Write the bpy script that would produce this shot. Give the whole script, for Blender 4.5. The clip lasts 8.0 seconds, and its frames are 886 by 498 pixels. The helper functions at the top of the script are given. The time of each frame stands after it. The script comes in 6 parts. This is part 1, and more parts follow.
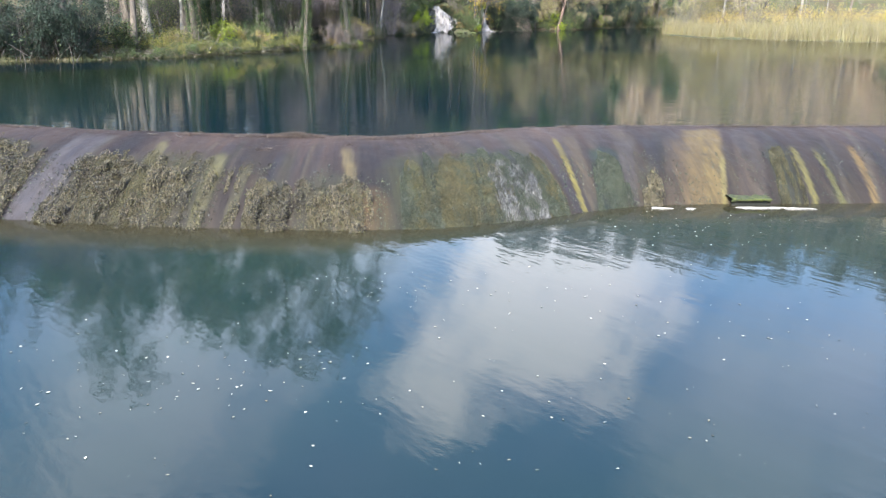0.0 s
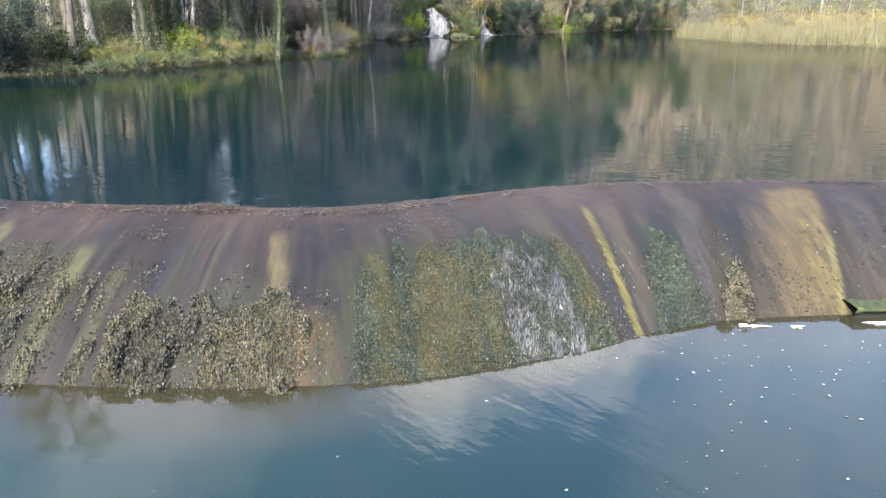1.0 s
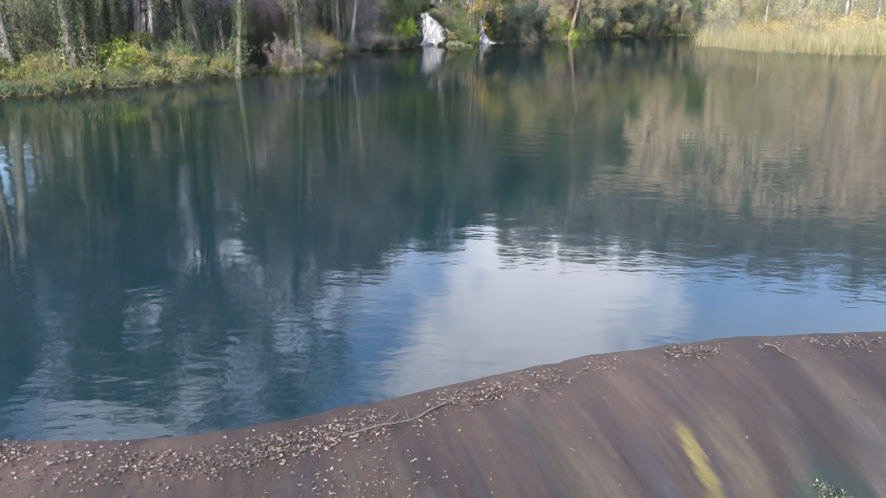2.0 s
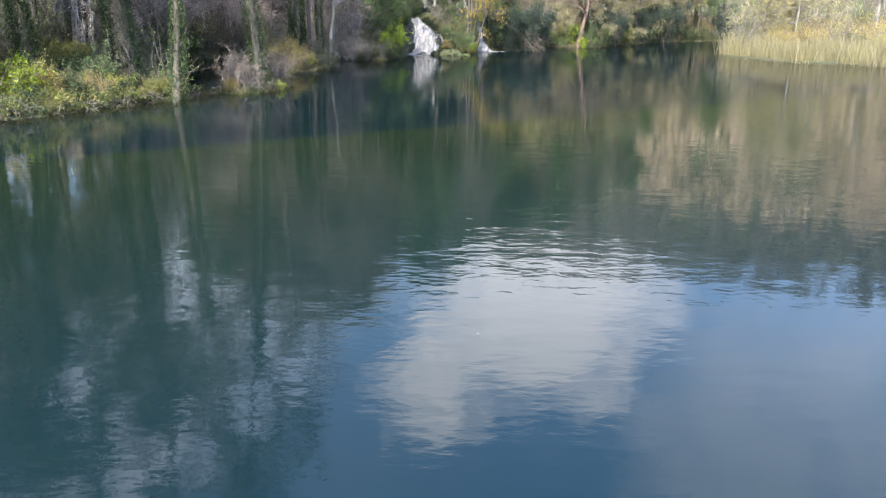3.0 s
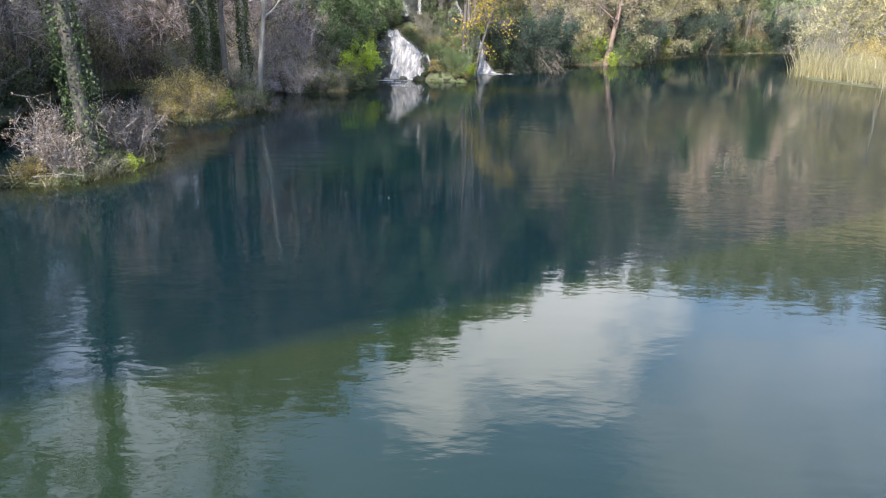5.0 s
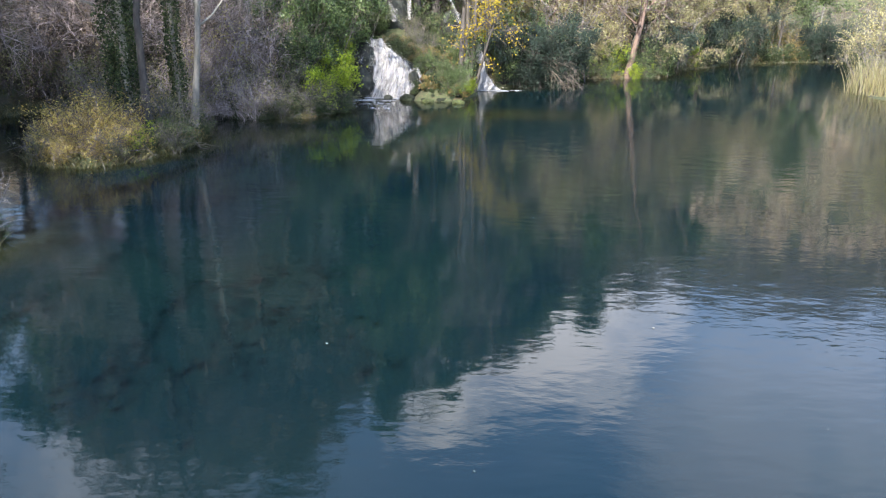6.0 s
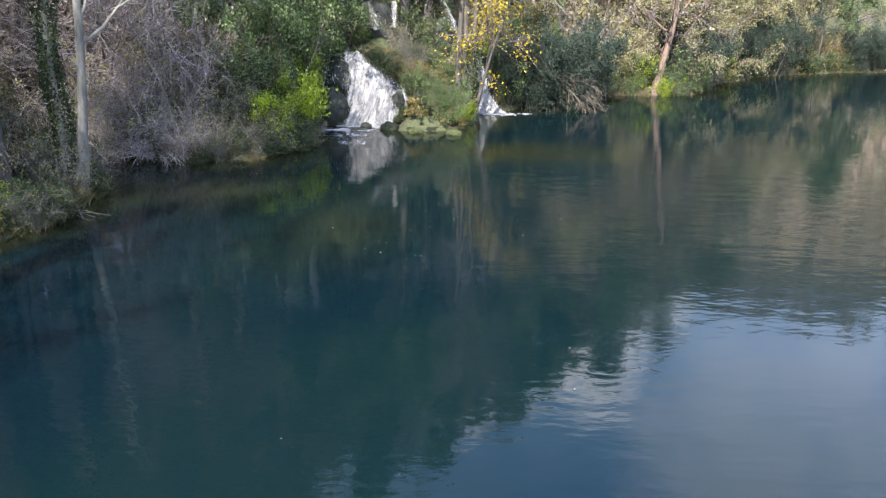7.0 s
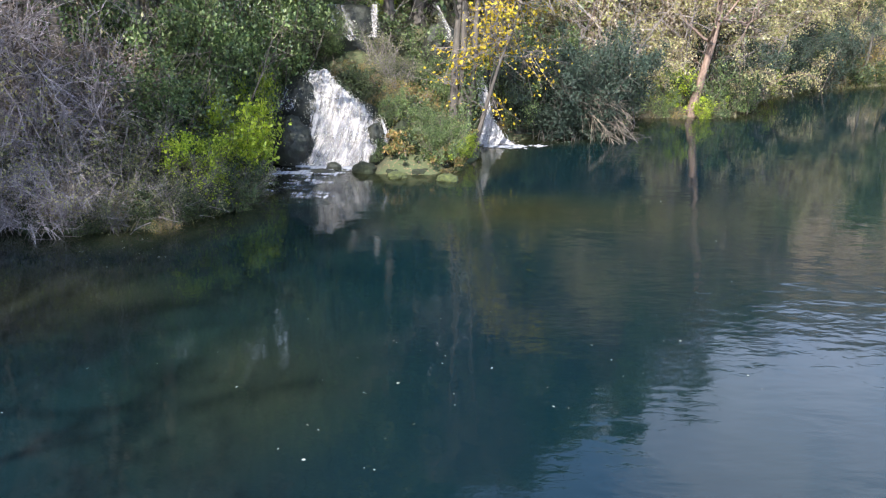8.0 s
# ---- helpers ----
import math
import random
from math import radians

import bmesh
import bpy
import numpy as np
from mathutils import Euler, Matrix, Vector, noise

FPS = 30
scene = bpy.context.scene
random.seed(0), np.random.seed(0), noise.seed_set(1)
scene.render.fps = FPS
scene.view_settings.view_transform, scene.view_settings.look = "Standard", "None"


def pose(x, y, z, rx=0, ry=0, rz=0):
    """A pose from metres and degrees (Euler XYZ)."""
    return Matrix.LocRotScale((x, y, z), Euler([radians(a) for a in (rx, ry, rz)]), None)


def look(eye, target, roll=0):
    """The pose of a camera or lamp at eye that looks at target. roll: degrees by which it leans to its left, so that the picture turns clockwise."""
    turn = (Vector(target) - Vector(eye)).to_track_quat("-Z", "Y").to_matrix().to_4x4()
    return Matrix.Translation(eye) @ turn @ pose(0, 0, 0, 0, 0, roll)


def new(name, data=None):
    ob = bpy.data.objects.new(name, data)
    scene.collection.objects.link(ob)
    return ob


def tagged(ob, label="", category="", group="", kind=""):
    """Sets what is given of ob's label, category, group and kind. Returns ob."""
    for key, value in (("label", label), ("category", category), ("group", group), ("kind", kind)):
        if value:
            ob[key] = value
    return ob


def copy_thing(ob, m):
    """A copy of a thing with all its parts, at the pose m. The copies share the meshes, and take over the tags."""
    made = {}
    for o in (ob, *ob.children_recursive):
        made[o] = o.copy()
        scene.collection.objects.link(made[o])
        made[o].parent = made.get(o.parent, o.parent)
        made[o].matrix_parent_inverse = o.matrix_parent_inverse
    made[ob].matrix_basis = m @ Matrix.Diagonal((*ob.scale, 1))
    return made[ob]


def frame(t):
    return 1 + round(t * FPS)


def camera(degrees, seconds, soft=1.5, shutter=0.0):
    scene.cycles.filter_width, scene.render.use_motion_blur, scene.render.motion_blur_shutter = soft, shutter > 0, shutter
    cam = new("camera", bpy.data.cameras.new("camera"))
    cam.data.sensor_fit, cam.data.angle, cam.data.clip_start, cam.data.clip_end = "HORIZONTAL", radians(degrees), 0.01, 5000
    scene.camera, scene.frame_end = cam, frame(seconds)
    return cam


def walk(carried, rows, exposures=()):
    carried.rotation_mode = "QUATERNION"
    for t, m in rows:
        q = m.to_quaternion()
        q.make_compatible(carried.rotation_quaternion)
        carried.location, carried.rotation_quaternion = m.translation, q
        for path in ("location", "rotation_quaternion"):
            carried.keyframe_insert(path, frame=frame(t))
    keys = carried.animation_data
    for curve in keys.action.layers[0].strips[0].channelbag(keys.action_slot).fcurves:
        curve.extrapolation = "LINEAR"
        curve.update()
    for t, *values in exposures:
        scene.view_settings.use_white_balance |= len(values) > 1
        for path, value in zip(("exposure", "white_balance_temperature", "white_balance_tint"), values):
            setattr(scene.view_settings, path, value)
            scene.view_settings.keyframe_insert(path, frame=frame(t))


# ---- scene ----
# seconds, x, y, z, yaw, pitch, lean to the left (degrees)
cam = camera(59.9, 8.0, soft=1.2)
PATH = [
    (0.0, 0.000, -0.000, 4.052, 0.08, -18.36, -1.03),
    (0.5, 0.137, 3.618, 4.133, 0.04, -18.42, -0.97),
    (1.0, 0.283, 7.461, 4.217, -0.01, -18.44, -0.95),
    (1.5, 0.421, 11.540, 4.313, -0.08, -18.39, -0.92),
    (3.0, 1.037, 24.278, 4.599, -0.18, -18.34, -1.05),
    (3.5, 1.242, 28.605, 4.694, -0.18, -18.36, -1.06),
    (4.0, 1.434, 32.891, 4.778, -0.18, -18.40, -1.05),
    (4.5, 1.623, 37.114, 4.848, -0.12, -18.40, -0.90),
    (6.0, 2.143, 49.652, 4.907, -0.07, -18.31, -1.04),
    (6.5, 2.292, 53.717, 4.957, -0.08, -18.32, -1.04),
    (7.0, 2.442, 57.673, 5.015, -0.05, -18.34, -1.03),
    (7.5, 2.591, 61.413, 5.061, -0.00, -18.35, -1.05),
    (8.0, 2.736, 64.932, 5.090, 0.06, -18.37, -1.13),
]


def aim(x, y, z, yaw, pitch, lean):
    a, p = radians(yaw), radians(pitch)
    eye = Vector((x, y, z))
    return look(eye, eye + 10 * Vector((-math.sin(a) * math.cos(p), math.cos(a) * math.cos(p), math.sin(p))), -lean)


walk(cam, [(t, aim(*row)) for t, *row in PATH])

# ---- world, sun, exposure ----
SUN_AZ, SUN_EL = -163.0, 41.0          # degrees from +y towards +x, and above the horizon
scene.view_settings.exposure = 2.38


def nodes_of(tree):
    tree.nodes.clear()

    def add(kind, **values):
        n = tree.nodes.new(kind)
        for key, v in values.items():
            n.inputs[key].default_value = v
        return n

    def link(a, b):
        tree.links.new(a, b)
    return add, link


def math_node(add, link, op, a, b=None):
    n = add("ShaderNodeMath")
    n.operation = op
    for k, v in enumerate((a, b)):
        if v is None:
            continue
        if isinstance(v, (int, float)):
            n.inputs[k].default_value = v
        else:
            link(v, n.inputs[k])
    return n.outputs[0]


def build_world():
    w = bpy.data.worlds.new("sky")
    scene.world = w
    w.use_nodes = True
    add, link = nodes_of(w.node_tree)
    out, bg = add("ShaderNodeOutputWorld"), add("ShaderNodeBackground", Strength=0.14)
    sky = add("ShaderNodeTexSky")
    sky.sky_type, sky.sun_disc = "NISHITA", False
    sky.sun_elevation, sky.sun_rotation = radians(SUN_EL), radians(SUN_AZ)
    sky.air_density, sky.dust_density, sky.ozone_density, sky.altitude = 1.0, 1.0, 4.0, 200
    co = add("ShaderNodeTexCoord")
    sep = add("ShaderNodeSeparateXYZ")
    link(co.outputs["Generated"], sep.inputs[0])
    m = lambda op, a, b=None: math_node(add, link, op, a, b)
    az = m("ARCTAN2", sep.outputs[0], sep.outputs[1])
    el = m("ARCSINE", sep.outputs[2])
    # a broad slanting cumulus over the far wood, its edge torn by noise, and a thin veil to the right of it
    def oval(a0, e0, long, wide):
        p, q = m("SUBTRACT", az, radians(a0)), m("SUBTRACT", el, radians(e0))
        along = m("DIVIDE", m("SUBTRACT", m("MULTIPLY", p, 0.85), m("MULTIPLY", q, 0.53)), radians(long))
        across = m("DIVIDE", m("ADD", m("MULTIPLY", p, 0.53), m("MULTIPLY", q, 0.85)), radians(wide))
        return m("SUBTRACT", 1.0, m("ADD", m("MULTIPLY", along, along), m("MULTIPLY", across, across)))

    body = oval(7.9, 22.8, 16.0, 9.2)
    thin = oval(29.0, 29.0, 17.0, 13.0)
    left = oval(-23.0, 29.0, 18.0, 10.0)
    low = oval(-11.0, 15.0, 26.0, 11.0)
    tear = add("ShaderNodeTexNoise", Scale=9.0, Detail=7.0, Roughness=0.6)
    link(co.outputs["Generated"], tear.inputs["Vector"])
    cloud = m("ADD", body, m("MULTIPLY", m("SUBTRACT", tear.outputs[0], 0.5), 2.4))
    haze = m("MULTIPLY", m("MINIMUM", m("MAXIMUM", m("ADD", thin, m("MULTIPLY", m("SUBTRACT", tear.outputs[0], 0.5), 2.0)), 0.0), 1.0), 0.34)
    # thin veils and scattered cloud over the rest of the sky
    wide = add("ShaderNodeTexNoise", Scale=2.3, Detail=6.0, Roughness=0.55)
    link(co.outputs["Generated"], wide.inputs["Vector"])
    veil = add("ShaderNodeMapRange")
    veil.interpolation_type = "SMOOTHSTEP"
    link(wide.outputs[0], veil.inputs["Value"])
    for k, v in (("From Min", 0.42), ("From Max", 0.72), ("To Max", 0.1)):
        veil.inputs[k].default_value = v
    edge = add("ShaderNodeMapRange")
    edge.interpolation_type = "SMOOTHSTEP"
    link(cloud, edge.inputs["Value"])
    for k, v in (("From Min", 0.0), ("From Max", 0.9), ("To Max", 0.9)):
        edge.inputs[k].default_value = v
    pale = m("MULTIPLY", m("MINIMUM", m("MAXIMUM", m("ADD", left, m("MULTIPLY", m("SUBTRACT", tear.outputs[0], 0.5), 2.4)), 0.0), 1.0), 0.45)
    haze = m("MAXIMUM", haze, pale)
    haze = m("MAXIMUM", haze, m("MULTIPLY", m("MAXIMUM", low, 0.0), 0.6))
    cover = m("MAXIMUM", m("MAXIMUM", edge.outputs[0], veil.outputs[0]), haze)
    mix = add("ShaderNodeMix")
    mix.data_type = "RGBA"
    link(cover, mix.inputs["Factor"])
    link(sky.outputs[0], mix.inputs[6])
    mix.inputs[7].default_value = (6.7, 6.6, 6.95, 1)
    link(mix.outputs[2], bg.inputs["Color"])
    link(bg.outputs[0], out.inputs["Surface"])


build_world()
sun_lamp = new("sun", bpy.data.lights.new("sun", "SUN"))
sun_lamp.data.energy, sun_lamp.data.angle, sun_lamp.data.color = 2.9, radians(0.6), (1.0, 0.97, 0.94)
_a, _e = radians(SUN_AZ), radians(SUN_EL)
sun_lamp.matrix_world = look((math.sin(_a) * math.cos(_e) * 300, math.cos(_a) * math.cos(_e) * 300 + 40, math.sin(_e) * 300), (0, 40, 0))

# ---- materials ----


def material(name, build):
    mat = bpy.data.materials.new(name)
    mat.use_nodes = True
    add, link = nodes_of(mat.node_tree)
    out = add("ShaderNodeOutputMaterial")
    link(build(add, link), out.inputs["Surface"])
    return mat


def ramp(add, link, value, *stops):
    r = add("ShaderNodeValToRGB")
    while len(r.color_ramp.elements) < len(stops):
        r.color_ramp.elements.new(0.5)
    for e, (p, c) in zip(r.color_ramp.elements, stops):
        e.position, e.color = p, (*c, 1)
    link(value, r.inputs[0])
    return r.outputs[0]


def noise_at(add, link, scale, detail=5.0, rough=0.6, stretch=None, vector=None):
    n = add("ShaderNodeTexNoise", Scale=scale, Detail=detail, Roughness=rough)
    if vector is None:
        vector = add("ShaderNodeNewGeometry").outputs["Position"]
    if stretch:
        mp = add("ShaderNodeMapping")
        mp.inputs["Scale"].default_value = stretch
        link(vector, mp.inputs["Vector"])
        vector = mp.outputs[0]
    link(vector, n.inputs["Vector"])
    return n.outputs[0]


def mixed(add, link, fac, a, b, mode="MIX"):
    n = add("ShaderNodeMix")
    n.data_type, n.blend_type = "RGBA", mode
    for k, v in ((0, fac), (6, a), (7, b)):
        if isinstance(v, (int, float)):
            n.inputs[k].default_value = v
        elif isinstance(v, tuple):
            n.inputs[k].default_value = (*v, 1)
        else:
            link(v, n.inputs[k])
    return n.outputs[2]


def layer(add, name):
    n = add("ShaderNodeAttribute")
    n.attribute_name = name
    return n


def flow_uv(add):
    n = add("ShaderNodeUVMap")
    n.uv_map = "flow"
    return n.outputs[0]


def bumped(add, link, height, strength, distance):
    b = add("ShaderNodeBump", Strength=strength, Distance=distance)
    link(height, b.inputs["Height"])
    return b.outputs[0]


def leaf_material(name, *colors, glow=0.45, gloss=0.45):
    """Leaves, each of its own shade, letting part of the light through."""
    def build(add, link):
        island = add("ShaderNodeNewGeometry").outputs["Random Per Island"]
        col = ramp(add, link, island, *[(k / max(1, len(colors) - 1), c) for k, c in enumerate(colors)])
        patch = noise_at(add, link, 0.7, 3)
        tone = ramp(add, link, patch, (0.3, (0.62, 0.62, 0.6)), (0.7, (1.15, 1.12, 1.0)))
        col = mixed(add, link, 1.0, col, tone, "MULTIPLY")
        p = add("ShaderNodeBsdfPrincipled", Roughness=gloss)
        link(col, p.inputs["Base Color"])
        t = add("ShaderNodeBsdfTranslucent")
        link(mixed(add, link, 1.0, col, (1.15, 1.15, 0.7), "MULTIPLY"), t.inputs["Color"])
        mx = add("ShaderNodeMixShader", Fac=glow)
        link(p.outputs[0], mx.inputs[1])
        link(t.outputs[0], mx.inputs[2])
        return mx.outputs[0]
    return material(name, build)


def plain_material(name, dark, light, scale=6.0, rough=0.85, bump=0.4, distance=0.02, stretch=None, island=0.0):
    """Bark, twigs, soil and stone: two tones by coarse and fine noise, with relief."""
    def build(add, link):
        a = noise_at(add, link, scale, 6, 0.65, stretch)
        b = noise_at(add, link, scale * 0.13, 3, 0.5)
        col = mixed(add, link, ramp(add, link, a, (0.3, (0, 0, 0)), (0.7, (1, 1, 1))), dark, light)
        col = mixed(add, link, 1.0, col, ramp(add, link, b, (0.3, (0.7, 0.7, 0.72)), (0.7, (1.2, 1.18, 1.12))), "MULTIPLY")
        if island:
            r = add("ShaderNodeNewGeometry").outputs["Random Per Island"]
            col = mixed(add, link, 1.0, col, ramp(add, link, r, (0, (1 - island,) * 3), (1, (1 + island,) * 3)), "MULTIPLY")
        p = add("ShaderNodeBsdfPrincipled", Roughness=rough)
        link(col, p.inputs["Base Color"])
        if bump:
            link(bumped(add, link, a, bump, distance), p.inputs["Normal"])
        return p.outputs[0]
    return material(name, build)


def water_material(name, body, shallow, ripple, seed, olive_band=None, turn=0.0, long=0.8):
    """Still water: a Fresnel mirror with small ripples over its own green-blue body, clear where it is shallow."""
    def build(add, link):
        pos = add("ShaderNodeNewGeometry").outputs["Position"]
        shift = add("ShaderNodeMapping")
        shift.inputs["Location"].default_value = (seed, seed * 0.7, 0)
        shift.inputs["Rotation"].default_value = (0, 0, radians(turn))
        link(pos, shift.inputs["Vector"])
        v = shift.outputs[0]
        fine = noise_at(add, link, 5.0, 2, 0.5, (1.0, 1.7, 1), v)
        mid = noise_at(add, link, 1.3, 2, 0.5, (long, 1.5, 1), v)
        zone = ramp(add, link, noise_at(add, link, 0.07, 2, 0.5, None, v), (0.42, (0.25,) * 3), (0.66, (1,) * 3))
        h = math_node(add, link, "ADD", math_node(add, link, "MULTIPLY", fine, 0.22), mid)
        h = math_node(add, link, "MULTIPLY", h, zone)
        nrm = bumped(add, link, h, 1.0, ripple)
        cloudy = noise_at(add, link, 0.12, 4, 0.55, None, v)
        col = mixed(add, link, ramp(add, link, cloudy, (0.35, (0, 0, 0)), (0.68, (1, 1, 1))), body, (body[0] * 1.5, body[1] * 1.4, body[2] * 0.95))
        if olive_band:
            # colour by position: olive band (bank) with one straight, sharp edge, darker water beyond
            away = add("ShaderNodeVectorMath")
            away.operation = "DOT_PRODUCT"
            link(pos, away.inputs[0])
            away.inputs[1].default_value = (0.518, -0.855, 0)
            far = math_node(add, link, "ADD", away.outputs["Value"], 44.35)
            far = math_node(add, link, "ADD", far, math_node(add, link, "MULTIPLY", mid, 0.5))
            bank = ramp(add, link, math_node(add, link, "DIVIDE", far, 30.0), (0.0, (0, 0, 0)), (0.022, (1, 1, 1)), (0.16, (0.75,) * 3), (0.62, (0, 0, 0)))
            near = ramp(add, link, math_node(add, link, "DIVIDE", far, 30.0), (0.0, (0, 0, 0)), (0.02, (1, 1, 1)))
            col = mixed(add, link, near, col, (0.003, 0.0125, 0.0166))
            col = mixed(add, link, bank, col, olive_band)
        depth = layer(add, "shallow").outputs["Fac"]
        col = mixed(add, link, depth, col, shallow)
        diff = add("ShaderNodeBsdfDiffuse")
        link(col, diff.inputs["Color"])
        clear = add("ShaderNodeBsdfTransparent", Color=(0.8, 0.86, 0.72, 1))
        under = add("ShaderNodeMixShader")
        link(math_node(add, link, "MULTIPLY", depth, 0.6), under.inputs[0])
        link(diff.outputs[0], under.inputs[1])
        link(clear.outputs[0], under.inputs[2])
        gl = add("ShaderNodeBsdfGlossy", Roughness=0.032)
        link(nrm, gl.inputs["Normal"])
        fr = add("ShaderNodeFresnel", IOR=1.45)
        link(nrm, fr.inputs["Normal"])
        mx = add("ShaderNodeMixShader")
        link(fr.outputs[0], mx.inputs[0])
        link(under.outputs[0], mx.inputs[1])
        link(gl.outputs[0], mx.inputs[2])
        return mx.outputs[0]
    return material(name, build)


def weir_material():
    """Wet, algae-stained concrete: the stains run down the face along the flow."""
    def build(add, link):
        uv = flow_uv(add)
        base = layer(add, "tone_and_stain").outputs["Color"]
        run = noise_at(add, link, 2.2, 6, 0.62, (1.0, 0.11, 1), uv)
        thin = noise_at(add, link, 14.0, 4, 0.6, (1.0, 0.05, 1), uv)
        grain = noise_at(add, link, 30.0, 5, 0.7)
        col = mixed(add, link, 1.0, base, ramp(add, link, run, (0.28, (0.55, 0.54, 0.56)), (0.5, (0.95, 0.95, 0.95)), (0.75, (1.3, 1.26, 1.15))), "MULTIPLY")
        col = mixed(add, link, 1.0, col, ramp(add, link, thin, (0.3, (0.72, 0.72, 0.74)), (0.7, (1.18, 1.15, 1.08))), "MULTIPLY")
        col = mixed(add, link, 1.0, col, ramp(add, link, grain, (0.3, (0.72, 0.72, 0.72)), (0.72, (1.22, 1.22, 1.2))), "MULTIPLY")
        p = add("ShaderNodeBsdfPrincipled")
        p.inputs["Specular IOR Level"].default_value = 0.3
        link(col, p.inputs["Base Color"])
        link(ramp(add, link, run, (0.3, (0.5,) * 3), (0.75, (0.75,) * 3)), p.inputs["Roughness"])
        h = math_node(add, link, "ADD", math_node(add, link, "MULTIPLY", thin, 0.4), grain)
        link(bumped(add, link, h, 0.5, 0.012), p.inputs["Normal"])
        return p.outputs[0]
    return material("weir_concrete", build)


def fall_material(name, dark, light):
    """White falling water: soft threads of foam, torn into gaps at the edges, with fine dark flecks of rock behind."""
    def build(add, link):
        uv = flow_uv(add)
        run = noise_at(add, link, 11.0, 6, 0.62, (1.0, 0.1, 1), uv)
        fleck = noise_at(add, link, 22.0, 5, 0.75, (1.0, 0.45, 1), uv)
        lump = noise_at(add, link, 2.6, 4, 0.6, (1.0, 0.6, 1), uv)
        m = lambda op, a, b: math_node(add, link, op, a, b)
        f = m("ADD", m("ADD", m("MULTIPLY", run, 0.45), m("MULTIPLY", lump, 0.25)), m("MULTIPLY", fleck, 0.3))
        edge = layer(add, "cover").outputs["Fac"]
        f = m("ADD", f, m("MULTIPLY", m("SUBTRACT", edge, 0.5), 0.42))
        p = add("ShaderNodeBsdfPrincipled", Roughness=0.6)
        link(ramp(add, link, m("ADD", m("MULTIPLY", run, 0.6), m("MULTIPLY", fleck, 0.4)), (0.36, dark), (0.6, light)), p.inputs["Base Color"])
        link(bumped(add, link, run, 0.3, 0.04), p.inputs["Normal"])
        tr = add("ShaderNodeBsdfTransparent")
        mx = add("ShaderNodeMixShader")
        link(ramp(add, link, f, (0.4, (0, 0, 0)), (0.64, (1, 1, 1))), mx.inputs[0])
        link(tr.outputs[0], mx.inputs[1])
        link(p.outputs[0], mx.inputs[2])
        return mx.outputs[0]
    return material(name, build)


def ground_material():
    def build(add, link):
        a = noise_at(add, link, 2.0, 6, 0.65)
        b = noise_at(add, link, 0.25, 4, 0.6)
        leaf = noise_at(add, link, 14.0, 3, 0.7)
        col = mixed(add, link, ramp(add, link, a, (0.35, (0, 0, 0)), (0.65, (1, 1, 1))), (0.03, 0.024, 0.016), (0.085, 0.064, 0.04))
        col = mixed(add, link, ramp(add, link, b, (0.38, (0, 0, 0)), (0.56, (0.85,) * 3)), col, (0.045, 0.06, 0.02))
        col = mixed(add, link, ramp(add, link, leaf, (0.56, (0, 0, 0)), (0.64, (1, 1, 1))), col, (0.14, 0.092, 0.05))
        p = add("ShaderNodeBsdfPrincipled", Roughness=0.9)
        link(col, p.inputs["Base Color"])
        link(bumped(add, link, a, 0.7, 0.08), p.inputs["Normal"])
        return p.outputs[0]
    return material("bank_soil", build)


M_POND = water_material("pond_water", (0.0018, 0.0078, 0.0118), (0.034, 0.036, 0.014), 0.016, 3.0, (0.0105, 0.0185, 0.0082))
M_POOL = water_material("pool_water", (0.0065, 0.0165, 0.0205), (0.07, 0.058, 0.03), 0.017, 41.0, turn=48.0, long=0.4)
M_WEIR = weir_material()
M_FALL = fall_material("white_water", (0.1, 0.094, 0.094), (0.37, 0.345, 0.335))
# the falls' water in lighter colours, offsetting the weaker sunlight on level foam
M_FROTH = fall_material("foaming_water", (0.14, 0.15, 0.17), (0.46, 0.46, 0.48))
M_GROUND = ground_material()
M_BARK = plain_material("grey_bark", (0.055, 0.045, 0.035), (0.19, 0.158, 0.122), 9.0, stretch=(1, 1, 0.25), distance=0.04)
M_BARK_PALE = plain_material("pale_bark", (0.11, 0.1, 0.082), (0.32, 0.295, 0.25), 7.0, stretch=(1, 1, 0.3), distance=0.03)
M_BARK_RED = plain_material("reddish_bark", (0.085, 0.055, 0.042), (0.22, 0.15, 0.115), 8.0, stretch=(1, 1, 0.3), distance=0.04)
M_BARK_DARK = plain_material("dark_bark", (0.03, 0.027, 0.024), (0.1, 0.085, 0.07), 8.0, stretch=(1, 1, 0.3), distance=0.04)
M_TWIG = plain_material("grey_twig", (0.08, 0.068, 0.064), (0.26, 0.222, 0.208), 12.0, bump=0, island=0.4)
M_CANE = plain_material("lilac_grey_cane", (0.16, 0.13, 0.122), (0.5, 0.42, 0.405), 12.0, bump=0, island=0.5)
M_TWIG_BROWN = plain_material("brown_twig", (0.07, 0.057, 0.052), (0.21, 0.172, 0.158), 12.0, bump=0, island=0.4)
M_ROCK = plain_material("wet_rock", (0.007, 0.008, 0.006), (0.03, 0.033, 0.02), 5.0, rough=0.62, bump=1.0, distance=0.08)
M_DARKMOSS = plain_material("dark_moss", (0.003, 0.005, 0.002), (0.02, 0.026, 0.007), 9.0, rough=0.95, bump=1.0, distance=0.05)
M_MOSS = plain_material("moss", (0.012, 0.018, 0.006), (0.075, 0.088, 0.02), 9.0, rough=0.95, bump=1.0, distance=0.05)
M_FOAM = plain_material("foam", (0.16, 0.15, 0.13), (0.5, 0.48, 0.43), 20.0, rough=0.7, bump=0.5, distance=0.01)
